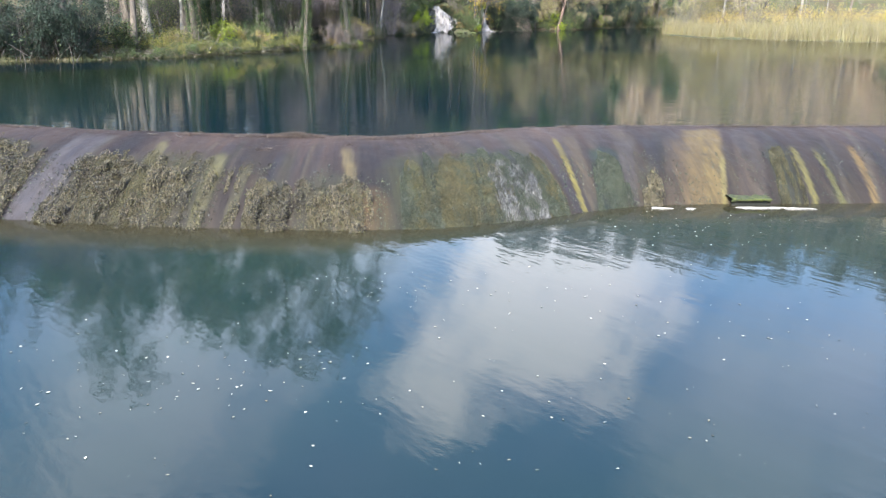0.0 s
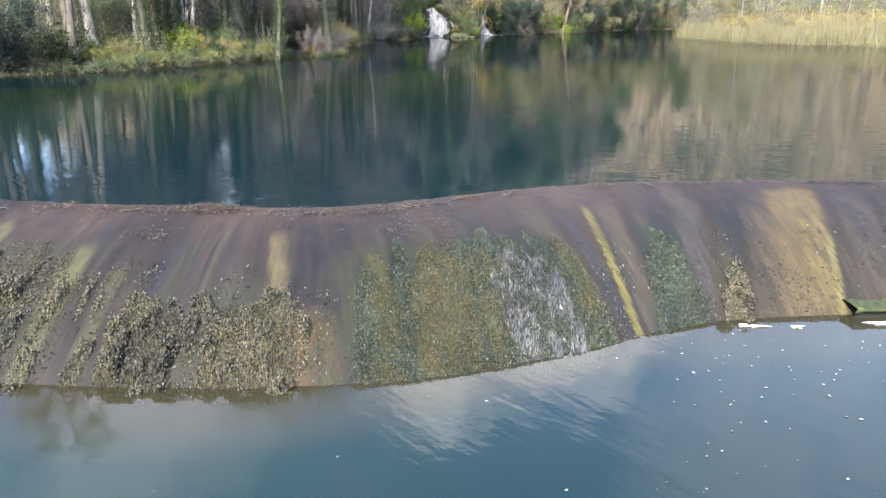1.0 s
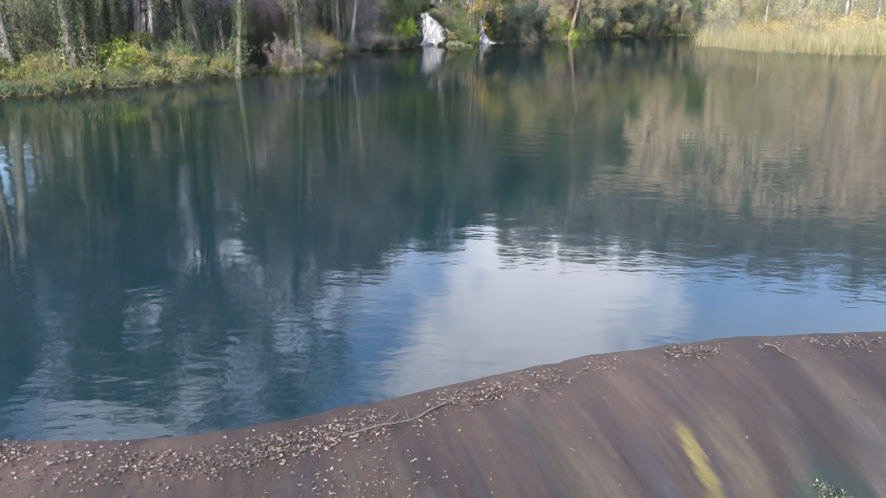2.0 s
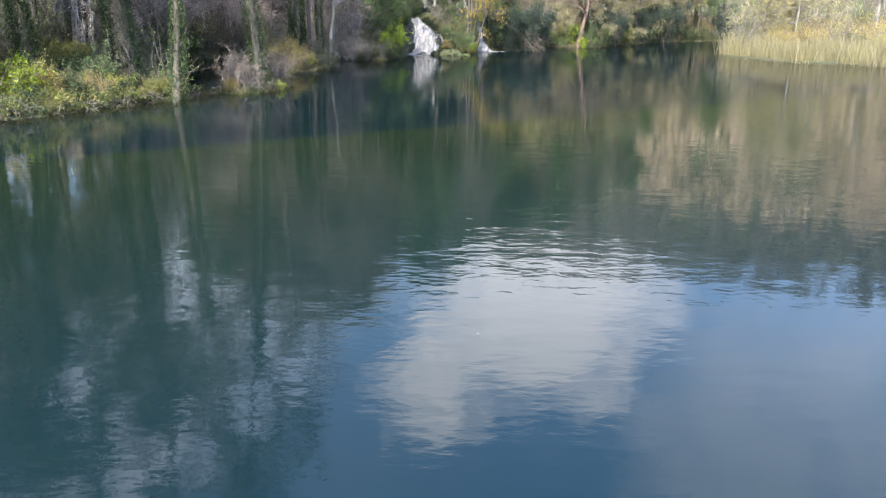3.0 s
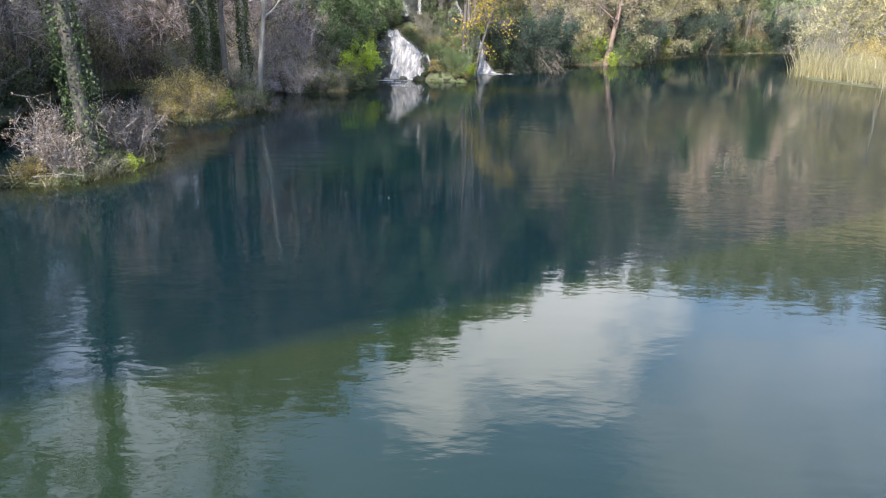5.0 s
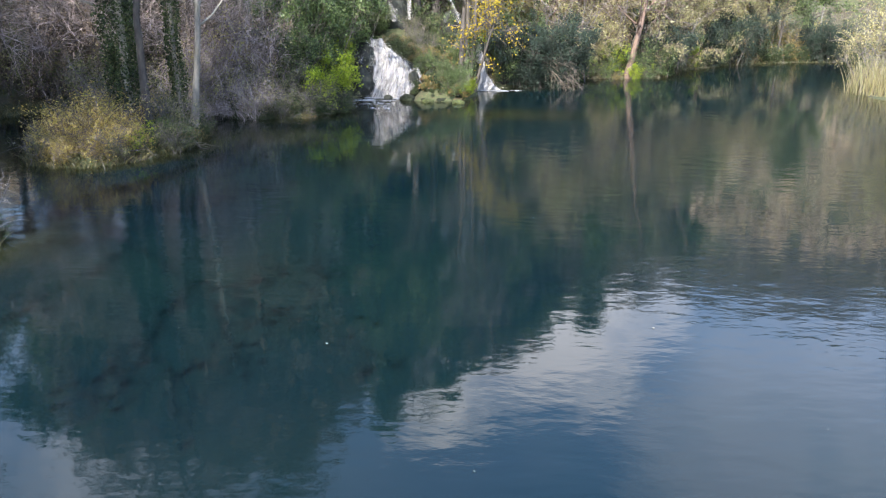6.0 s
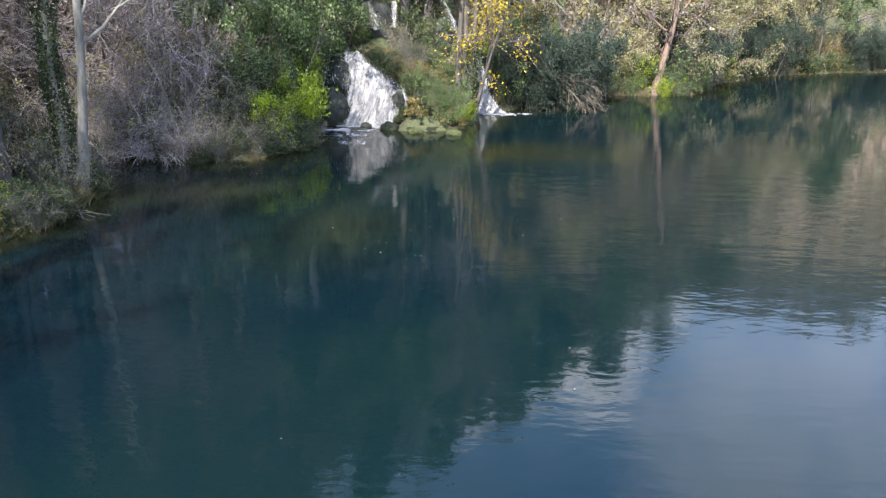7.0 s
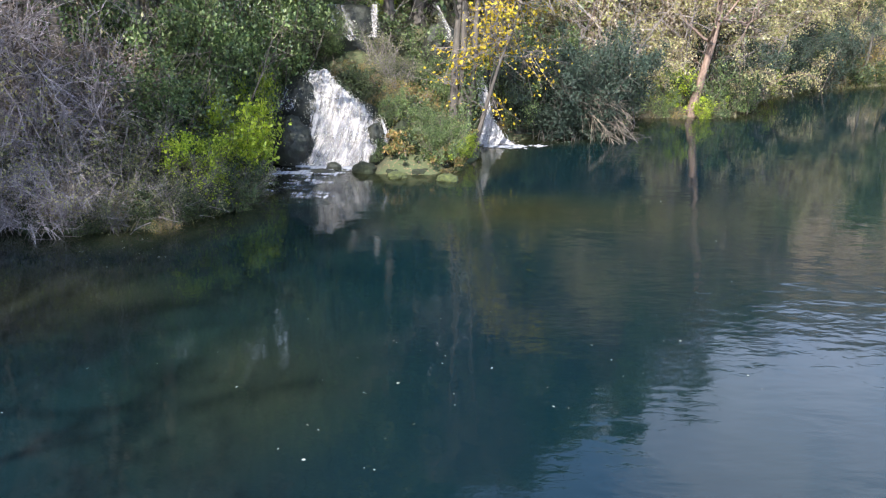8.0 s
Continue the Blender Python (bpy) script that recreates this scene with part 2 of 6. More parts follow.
M_IVY = leaf_material("ivy_leaf", (0.012, 0.024, 0.009), (0.026, 0.048, 0.015), (0.055, 0.085, 0.026), (0.11, 0.135, 0.05), glow=0.25, gloss=0.6)
M_GREEN = leaf_material("green_leaf", (0.022, 0.048, 0.017), (0.058, 0.1, 0.032), (0.12, 0.18, 0.06), (0.27, 0.33, 0.15), glow=0.35)
M_LIME = leaf_material("lime_leaf", (0.119, 0.19, 0.015), (0.238, 0.34, 0.025), (0.383, 0.48, 0.04), (0.51, 0.58, 0.09), glow=0.5)
M_YELLOW = leaf_material("yellow_leaf", (0.3, 0.21, 0.015), (0.5, 0.38, 0.025), (0.66, 0.53, 0.05), glow=0.5)
M_OLIVE = leaf_material("olive_leaf", (0.035, 0.044, 0.018), (0.085, 0.1, 0.04), (0.17, 0.18, 0.08), (0.34, 0.32, 0.19), glow=0.35)
M_BROWN = leaf_material("brown_leaf", (0.06, 0.043, 0.034), (0.15, 0.107, 0.08), (0.28, 0.215, 0.17), (0.42, 0.355, 0.31), glow=0.3)
M_STRAW = leaf_material("straw", (0.22, 0.185, 0.11), (0.29, 0.25, 0.15), (0.36, 0.315, 0.2), (0.29, 0.28, 0.12), glow=0.4)
M_PALE = leaf_material("pale_autumn_leaf", (0.19, 0.15, 0.08), (0.37, 0.31, 0.18), (0.54, 0.47, 0.31), (0.44, 0.43, 0.18), (0.3, 0.32, 0.13), glow=0.4)
M_HERB = leaf_material("yellowing_herb", (0.05, 0.075, 0.02), (0.12, 0.15, 0.035), (0.24, 0.26, 0.06), (0.36, 0.31, 0.12), (0.09, 0.12, 0.03), glow=0.4)
M_TAN = leaf_material("tan_herb", (0.19, 0.14, 0.045), (0.4, 0.3, 0.1), (0.6, 0.46, 0.18), (0.46, 0.43, 0.1), glow=0.4)
M_WILLOW = leaf_material("willow_leaf", (0.22, 0.2, 0.09), (0.38, 0.35, 0.16), (0.52, 0.47, 0.24), (0.58, 0.5, 0.3), glow=0.4)
M_DUSKY = leaf_material("dusky_needle", (0.011, 0.025, 0.017), (0.023, 0.043, 0.029), (0.048, 0.074, 0.05), glow=0.2, gloss=0.65)
M_RUST = leaf_material("rusty_leaf", (0.03, 0.05, 0.013), (0.08, 0.105, 0.026), (0.16, 0.14, 0.045), (0.27, 0.13, 0.045), (0.2, 0.21, 0.08), (0.34, 0.22, 0.085), glow=0.35)
M_LITTER = leaf_material("leaf_litter", (0.02, 0.015, 0.013), (0.045, 0.031, 0.026), (0.08, 0.055, 0.043), (0.15, 0.115, 0.09), (0.06, 0.047, 0.04), glow=0.1, gloss=0.6)
M_WEED = leaf_material("water_weed", (0.008, 0.008, 0.007), (0.03, 0.028, 0.022), (0.07, 0.057, 0.038), (0.13, 0.105, 0.07), (0.085, 0.085, 0.024), (0.17, 0.142, 0.1), (0.02, 0.02, 0.015), (0.05, 0.048, 0.03), glow=0.1, gloss=0.6)
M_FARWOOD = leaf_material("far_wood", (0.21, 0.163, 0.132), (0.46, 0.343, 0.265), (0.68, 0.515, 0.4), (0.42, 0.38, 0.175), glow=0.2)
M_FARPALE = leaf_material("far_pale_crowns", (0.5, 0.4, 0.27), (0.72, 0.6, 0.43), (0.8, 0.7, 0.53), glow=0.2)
M_FARGREY = leaf_material("far_grey_wood", (0.12, 0.11, 0.1), (0.22, 0.2, 0.18), (0.32, 0.28, 0.24), glow=0.2)
M_MATMOSS = leaf_material("weir_moss", (0.006, 0.008, 0.005), (0.016, 0.018, 0.008), (0.05, 0.047, 0.015), (0.12, 0.1, 0.038), (0.03, 0.028, 0.014), (0.13, 0.112, 0.05), glow=0.1, gloss=0.55)
M_DARKWEED = leaf_material("dark_weed", (0.007, 0.012, 0.01), (0.02, 0.032, 0.022), (0.04, 0.05, 0.03), (0.09, 0.09, 0.055), glow=0.08, gloss=0.45)
M_SPRAY = leaf_material("spray", (0.02, 0.02, 0.02), (0.075, 0.075, 0.075), (0.19, 0.19, 0.19), glow=0.1, gloss=0.3)
M_DROPS = leaf_material("water_drops", (0.35, 0.35, 0.36), (0.55, 0.55, 0.55), (0.7, 0.7, 0.7), glow=0.3, gloss=0.3)
M_FLECK = leaf_material("fleck", (0.1, 0.08, 0.05), (0.26, 0.24, 0.19), (0.4, 0.39, 0.35), (0.5, 0.5, 0.48), glow=0.1, gloss=0.5)
M_BANKGRASS = leaf_material("bank_grass", (0.028, 0.038, 0.013), (0.065, 0.072, 0.024), (0.12, 0.108, 0.045), (0.19, 0.16, 0.085), glow=0.3)
M_VOID = plain_material("wet_shadowed_concrete", (0.01, 0.012, 0.01), (0.03, 0.03, 0.025), 8.0, rough=0.5)

# ---- mesh tools ----
rng = np.random.default_rng(7)


def mesh_of(name, verts, faces, mat, smooth=False):
    """One mesh from arrays of corners and of faces with the same number of corners each."""
    verts, faces = np.asarray(verts, np.float32), np.asarray(faces, np.int32)
    me = bpy.data.meshes.new(name)
    n, k = faces.shape
    me.vertices.add(len(verts))
    me.vertices.foreach_set("co", verts.ravel())
    me.loops.add(n * k)
    me.loops.foreach_set("vertex_index", faces.ravel())
    me.polygons.add(n)
    me.polygons.foreach_set("loop_start", np.arange(0, n * k, k, dtype=np.int32))
    me.polygons.foreach_set("use_smooth", np.full(n, smooth))
    me.update(calc_edges=True)
    me.validate()
    if mat:
        me.materials.append(mat)
    return me


def part(name, mesh, parent, label=""):
    ob = new(name, mesh)
    ob.parent = parent
    return tagged(ob, label)


def empty(name, at=(0, 0, 0)):
    ob = new(name)
    ob.location = at
    ob.empty_display_size = 0.2
    return ob


def grid_faces(nu, nv):
    i = np.arange((nu - 1) * (nv - 1))
    a = (i // (nv - 1)) * nv + i % (nv - 1)
    return np.stack([a, a + nv, a + nv + 1, a + 1], 1)


def vnoise(p, scale, octaves=3, seed=0.0):
    """Smooth value noise of points, about -1 to 1."""
    p = np.asarray(p, float) * scale + seed * 17.31
    out, amp, total = 0.0, 1.0, 0.0
    for o in range(octaves):
        i = np.floor(p).astype(np.int64)
        f = p - i
        f = f * f * (3 - 2 * f)
        acc = 0.0
        for corner in range(2 ** p.shape[1]):
            bits = np.array([(corner >> k) & 1 for k in range(p.shape[1])])
            q = i + bits
            h = np.zeros(len(p), np.int64)
            for k, m in zip(range(p.shape[1]), (374761393, 668265263, 2147483647)):
                h = h * 31 + q[:, k] * m
            h = (h ^ (h >> 13)) * 1274126177
            r = ((h ^ (h >> 16)) & 0xFFFF) / 32767.5 - 1
            acc = acc + r * np.prod(np.where(bits, f, 1 - f), axis=1)
        out, total, amp, p = out + acc * amp, total + amp, amp * 0.5, p * 2.03 + 5.7
    return out / total


def tubes(paths, radii, sides=3, close=False):
    """Tapered tubes along many paths (n, k, 3) with radii (n, k)."""
    paths, radii = np.asarray(paths, float), np.asarray(radii, float)
    n, k, _ = paths.shape
    along = np.gradient(paths, axis=1)
    along /= np.linalg.norm(along, axis=2, keepdims=True) + 1e-9
    side = np.cross(along, np.where(np.abs(along[..., 2:]) > 0.9, [1.0, 0, 0], [0, 0, 1.0]))
    side /= np.linalg.norm(side, axis=2, keepdims=True) + 1e-9
    other = np.cross(along, side)
    a = np.arange(sides) * 2 * np.pi / sides
    ring = side[:, :, None] * np.cos(a)[:, None] + other[:, :, None] * np.sin(a)[:, None]
    v = (paths[:, :, None] + ring * radii[:, :, None, None]).reshape(-1, 3)
    i, j, s = np.meshgrid(np.arange(n), np.arange(k - 1), np.arange(sides), indexing="ij")
    b = (i * k + j) * sides
    s2 = (s + 1) % sides
    f = np.stack([b + s, b + s2, b + sides + s2, b + sides + s], -1).reshape(-1, 4)
    return v, f


def leaves(centres, size, aspect=0.6, up=None, r=None):
    """Folded pointed leaves round the centres, each two triangles, turned at random (or held near the way 'up')."""
    r = r or rng
    c = np.asarray(centres, float)
    n = len(c)
    d = r.normal(size=(n, 3))
    if up is not None:
        d = d * up[1] + np.asarray(up[0])
    d /= np.linalg.norm(d, axis=1, keepdims=True)
    s = np.cross(d, r.normal(size=(n, 3)))
    s /= np.linalg.norm(s, axis=1, keepdims=True)
    fold = np.cross(d, s)
    l = (size * r.uniform(0.6, 1.35, n))[:, None]
    v = np.stack([c - d * l * 0.5, c + s * l * aspect * 0.5 + fold * l * 0.12, c + d * l * 0.5, c - s * l * aspect * 0.5 + fold * l * 0.12], 1).reshape(-1, 3)
    b = np.arange(n)[:, None] * 4
    return v, np.concatenate([b + [0, 1, 2], b + [0, 2, 3]], 0)


def wander(starts, ways, lengths, steps, wiggle, droop=0.0, r=None):
    """Paths that set out from starts along ways and stray on the way."""
    r = r or rng
    n = len(starts)
    p = np.empty((n, steps + 1, 3))
    p[:, 0] = starts
    w = np.array(ways, float)
    w /= np.linalg.norm(w, axis=1, keepdims=True) + 1e-9
    for k in range(steps):
        w = w + r.normal(size=(n, 3)) * wiggle + [0, 0, -droop]
        w /= np.linalg.norm(w, axis=1, keepdims=True) + 1e-9
        p[:, k + 1] = p[:, k] + w * (np.asarray(lengths) / steps)[:, None]
    return p


def joined(*pieces):
    vs, fs, n = [], [], 0
    for v, f in pieces:
        vs.append(v)
        fs.append(f + n)
        n += len(v)
    return np.concatenate(vs), np.concatenate(fs)


def pick_along(paths, n, low=0.3, high=1.0, r=None):
    """n places on the paths, with the way the path goes there."""
    r = r or rng
    i = r.integers(0, len(paths), n)
    k = paths.shape[1] - 1
    u = r.uniform(low, high, n) * k
    j = np.minimum(u.astype(int), k - 1)
    f = (u - j)[:, None]
    a, b = paths[i, j], paths[i, j + 1]
    return a * (1 - f) + b * f, b - a, i, u / k


# ---- the lie of the land ----
CREST = np.array([(-80, 28.5), (-60, 27.0), (-30, 24.6), (-18, 23.8), (-13.6, 23.2), (-9.8, 22.6), (-6.4, 22.3), (-4, 22.22), (-2.5, 22.28), (-1.4, 22.52),
                  (0.5, 23.42), (2.5, 24.4), (4.5, 25.05), (7.2, 25.42), (11, 25.72), (15, 26.2), (24, 27.2), (60, 31), (90, 34)])
SHORE = np.array([(-75, 30), (-45, 38), (-26, 43.5), (-20.5, 46.5), (-17, 49), (-14, 53), (-11.6, 56.6), (-10.2, 58.2), (-11.3, 60.5), (-13.8, 62.6),
                  (-15.2, 66), (-14.6, 69), (-15.6, 73.5), (-16.4, 78.5), (-14.5, 81.4), (-12, 82.3), (-10, 82.2), (-7.8, 81.3), (-5.4, 80.9), (-3.7, 81.3),
                  (-2.9, 82.3), (-2.5, 84.8), (-3.6, 87), (-3.3, 88.4), (-1.5, 88.8), (0.3, 88.3), (0.8, 87), (2.6, 87.4), (3.7, 89.6), (4.0, 92.6),
                  (6.3, 93.8), (8.5, 95), (10, 99), (12, 99.5), (16, 100.3), (19, 106), (24, 111.5), (31, 115.5), (37, 117), (38, 112), (33, 104),
                  (27, 97), (25, 92), (25.8, 89), (28, 86), (34, 83.5), (52, 82), (78, 70), (85, 45), (80, 20), (70, -60), (-70, -60)])
ISLET = np.array([(-9.6, 60.4), (-8.4, 60.6), (-7.2, 61.8), (-6.8, 64.2), (-7.6, 65.2), (-8.8, 63.8)])
TAN_ISLET = np.array([(-10.0, 71.5), (-8.2, 71.2), (-7.0, 72.3), (-6.2, 74.0), (-6.3, 76.2), (-7.0, 78.2), (-8.6, 78.6), (-10.2, 76.5), (-10.5, 74)])
POOL_Z = -1.35


def crest_y(x):
    """The weir's crest line in plan, rounded at its bends."""
    x = np.asarray(x, float)
    return sum(np.interp(x + d, CREST[:, 0], CREST[:, 1]) for d in (-0.7, -0.35, 0, 0.35, 0.7)) / 5


def distance_in(points, loop):
    """Metres to the loop's edge: minus inside, plus outside."""
    p = np.asarray(points, float)
    best, inside = np.full(len(p), 1e9), np.zeros(len(p), bool)
    for a, b in zip(loop, np.roll(loop, -1, axis=0)):
        ab = b - a
        u = np.clip(((p - a) @ ab) / (ab @ ab), 0, 1)
        best = np.minimum(best, np.hypot(*(p - a - u[:, None] * ab).T))
        cut = (a[1] > p[:, 1]) != (b[1] > p[:, 1])
        inside ^= cut & (p[:, 0] < (b[0] - a[0]) * (p[:, 1] - a[1]) / (b[1] - a[1] + 1e-12) + a[0])
    return np.where(inside, -best, best)


def land(xy):
    """Height of the ground."""
    xy = np.asarray(xy, float)
    x, y = xy[:, 0], xy[:, 1]
    d = distance_in(xy, SHORE)
    isle = np.maximum(-distance_in(xy, ISLET), -1.3 * distance_in(xy, TAN_ISLET))
    near_falls = np.exp(-((x - 0.5) / 9.0) ** 2) * np.clip((y - 82) / 4, 0, 1)
    right = np.clip((x - 17) / 8, 0, 1)
    o = np.clip(d, 0, None)
    rise = 0.3 * (1 - np.exp(-o / 0.35)) + (0.13 + 0.5 * near_falls) * np.minimum(o, 9) + 0.3 * np.clip(o - 7, 0, 26) + 0.12 * np.clip(o - 33, 0, 100)
    flat = 0.06 * (1 - np.exp(-o / 0.4)) + 0.012 * np.minimum(o, 30) + 0.62 * np.clip(o - 50, 0, 145)
    low_left = np.clip((62 - y) / 8, 0, 1) * np.clip((-x) / 8, 0, 1)
    rise = rise * (1 - 0.35 * low_left)
    h = np.where(d > 0, rise * (1 - right) + flat * right, -np.minimum(-d * 0.35, 1.9) - 0.02)
    h = np.where((d < 0) & (isle > -3), np.maximum(h, np.clip(isle * 0.5, -1.9, 0.22)), h)
    # below the weir the bed drops to the lower pool
    low = np.clip((crest_y(x) - 1.2 - y) / 2.0, 0, 1)
    h = np.where(d < 0, h * (1 - low) + low * (-3.2), h)
    h = h + np.where(d > 0, 1, 0.3) * 0.10 * vnoise(xy, 0.9, 3, 2.0) + np.where(d > 6, 0.5, 0) * vnoise(xy, 0.12, 3, 4.0)
    return np.where(np.abs(x) + np.abs(y - 40) > 900, np.minimum(h, 60), h)


def before_wood_fall(x, y):
    """Whether a place lies on the open run of water and low growth in front of the fall in the wood."""
    if not 54 < y < 72.6:
        return False
    q = (72.4 - y) / 72.4
    return -21.9 + 21.0 * q - 1.0 < x < -20.2 + (72.4 - y) / 42.8 * 22.0 + 0.3


def sky_gap(x, y):
    """The thin stretch of the wood behind the bay, through which the sky shows."""
    return y > 64 and -27.0 < math.degrees(math.atan2(x - 1.4, y - 33)) < -18.0


def ground_z(x, y):
    return float(land(np.array([(x, y)]))[0])


def spaced(lo, hi, step, far, grow=1.28):
    inner = list(np.arange(lo, hi + step / 2, step))
    out, s = [], step
    v = hi
    while v < far:
        s *= grow
        v += s
        out.append(v)
    left, s, v = [], step, lo
    while v > -far:
        s *= grow
        v -= s
        left.append(v)
    return np.array(left[::-1] + inner + out)


def build_ground():
    xs, ys = spaced(-45, 60, 0.55, 3000), spaced(20, 135, 0.55, 3000)
    gx, gy = np.meshgrid(xs, ys, indexing="ij")
    xy = np.stack([gx.ravel(), gy.ravel()], 1)
    v = np.column_stack([xy, land(xy)])
    me = mesh_of("ground", v, grid_faces(len(xs), len(ys)), M_GROUND, True)
    tagged(new("ground", me), "earth banks and riverbed strewn with fallen leaves", "ground", kind="structure")


def set_layer(me, name, values):
    values = np.asarray(values, np.float32)
    if values.ndim == 1:
        me.attributes.new(name, "FLOAT", "POINT").data.foreach_set("value", values)
    else:
        col = np.column_stack([values, np.ones(len(values))]).astype(np.float32)
        me.attributes.new(name, "FLOAT_COLOR", "POINT").data.foreach_set("color", col.ravel())


def set_uv(me, uv):
    lay = me.uv_layers.new(name="flow")
    idx = np.empty(len(me.loops), np.int32)
    me.loops.foreach_get("vertex_index", idx)
    lay.data.foreach_set("uv", np.asarray(uv, np.float32)[idx].ravel())


def build_water():
    xs = np.concatenate([np.linspace(-110, -30, 20), np.arange(-29, 45, 0.8), np.linspace(46, 130, 22)])
    ts = np.concatenate([np.linspace(0, 0.02, 3), np.linspace(0.03, 1, 110)])
    gx, gt = np.meshgrid(xs, ts, indexing="ij")
    back = crest_y(gx) - 0.25
    gy = back + gt * (132 - back)
    xy = np.stack([gx.ravel(), gy.ravel()], 1)
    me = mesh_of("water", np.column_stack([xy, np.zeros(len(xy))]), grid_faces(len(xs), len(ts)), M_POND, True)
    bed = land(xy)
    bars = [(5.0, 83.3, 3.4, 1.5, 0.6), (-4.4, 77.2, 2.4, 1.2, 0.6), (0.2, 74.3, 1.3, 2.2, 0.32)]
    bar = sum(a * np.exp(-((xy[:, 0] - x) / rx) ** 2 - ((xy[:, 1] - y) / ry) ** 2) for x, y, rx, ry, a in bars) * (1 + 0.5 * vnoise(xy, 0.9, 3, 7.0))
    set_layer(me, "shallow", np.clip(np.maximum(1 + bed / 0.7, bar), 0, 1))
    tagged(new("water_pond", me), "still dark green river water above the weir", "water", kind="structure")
    ys = np.concatenate([np.linspace(-60, 14, 40), np.arange(14.3, 25, 0.3)])
    xs = np.concatenate([np.linspace(-70, -22, 16), np.arange(-21, 26, 0.5), np.linspace(27, 75, 16)])
    gx, gy = np.meshgrid(xs, ys, indexing="ij")
    s = crest_y(gx) - gy
    me = mesh_of("water", np.column_stack([gx.ravel(), gy.ravel(), np.full(gx.size, POOL_Z)]), grid_faces(len(xs), len(ys)), M_POOL, True)
    # clear strip at the weir's foot; its olive-brown paints in the weir's reflection
    set_layer(me, "shallow", np.clip(1 - (s.ravel() - 4.7) / 2.0, 0, 1))
    tagged(new("water_pool", me), "blue-grey lower pool with slow ripples", "water", kind="structure")


# ---- the weir ----
FACE, DROP = 4.7, 1.38


def face_z(s):
    """Height of the weir's face, s metres downstream of the crest's wet edge."""
    s = np.asarray(s, float)
    return 0.05 - DROP * np.clip(s / FACE, 0, 2) ** 2.2 - np.where(s < 0, 0.5 * s * s, 0)


def face_point(u, s, lift=0.0):
    u, s = np.broadcast_arrays(np.asarray(u, float), np.asarray(s, float))
    e = 0.4
    slope = (crest_y(u + e) - crest_y(u - e)) / (2 * e)
    n = np.sqrt(1 + slope ** 2)
    return np.stack([u + s * slope / n * 0.8, crest_y(u) - s / n ** 0.2, face_z(s) + lift], -1)


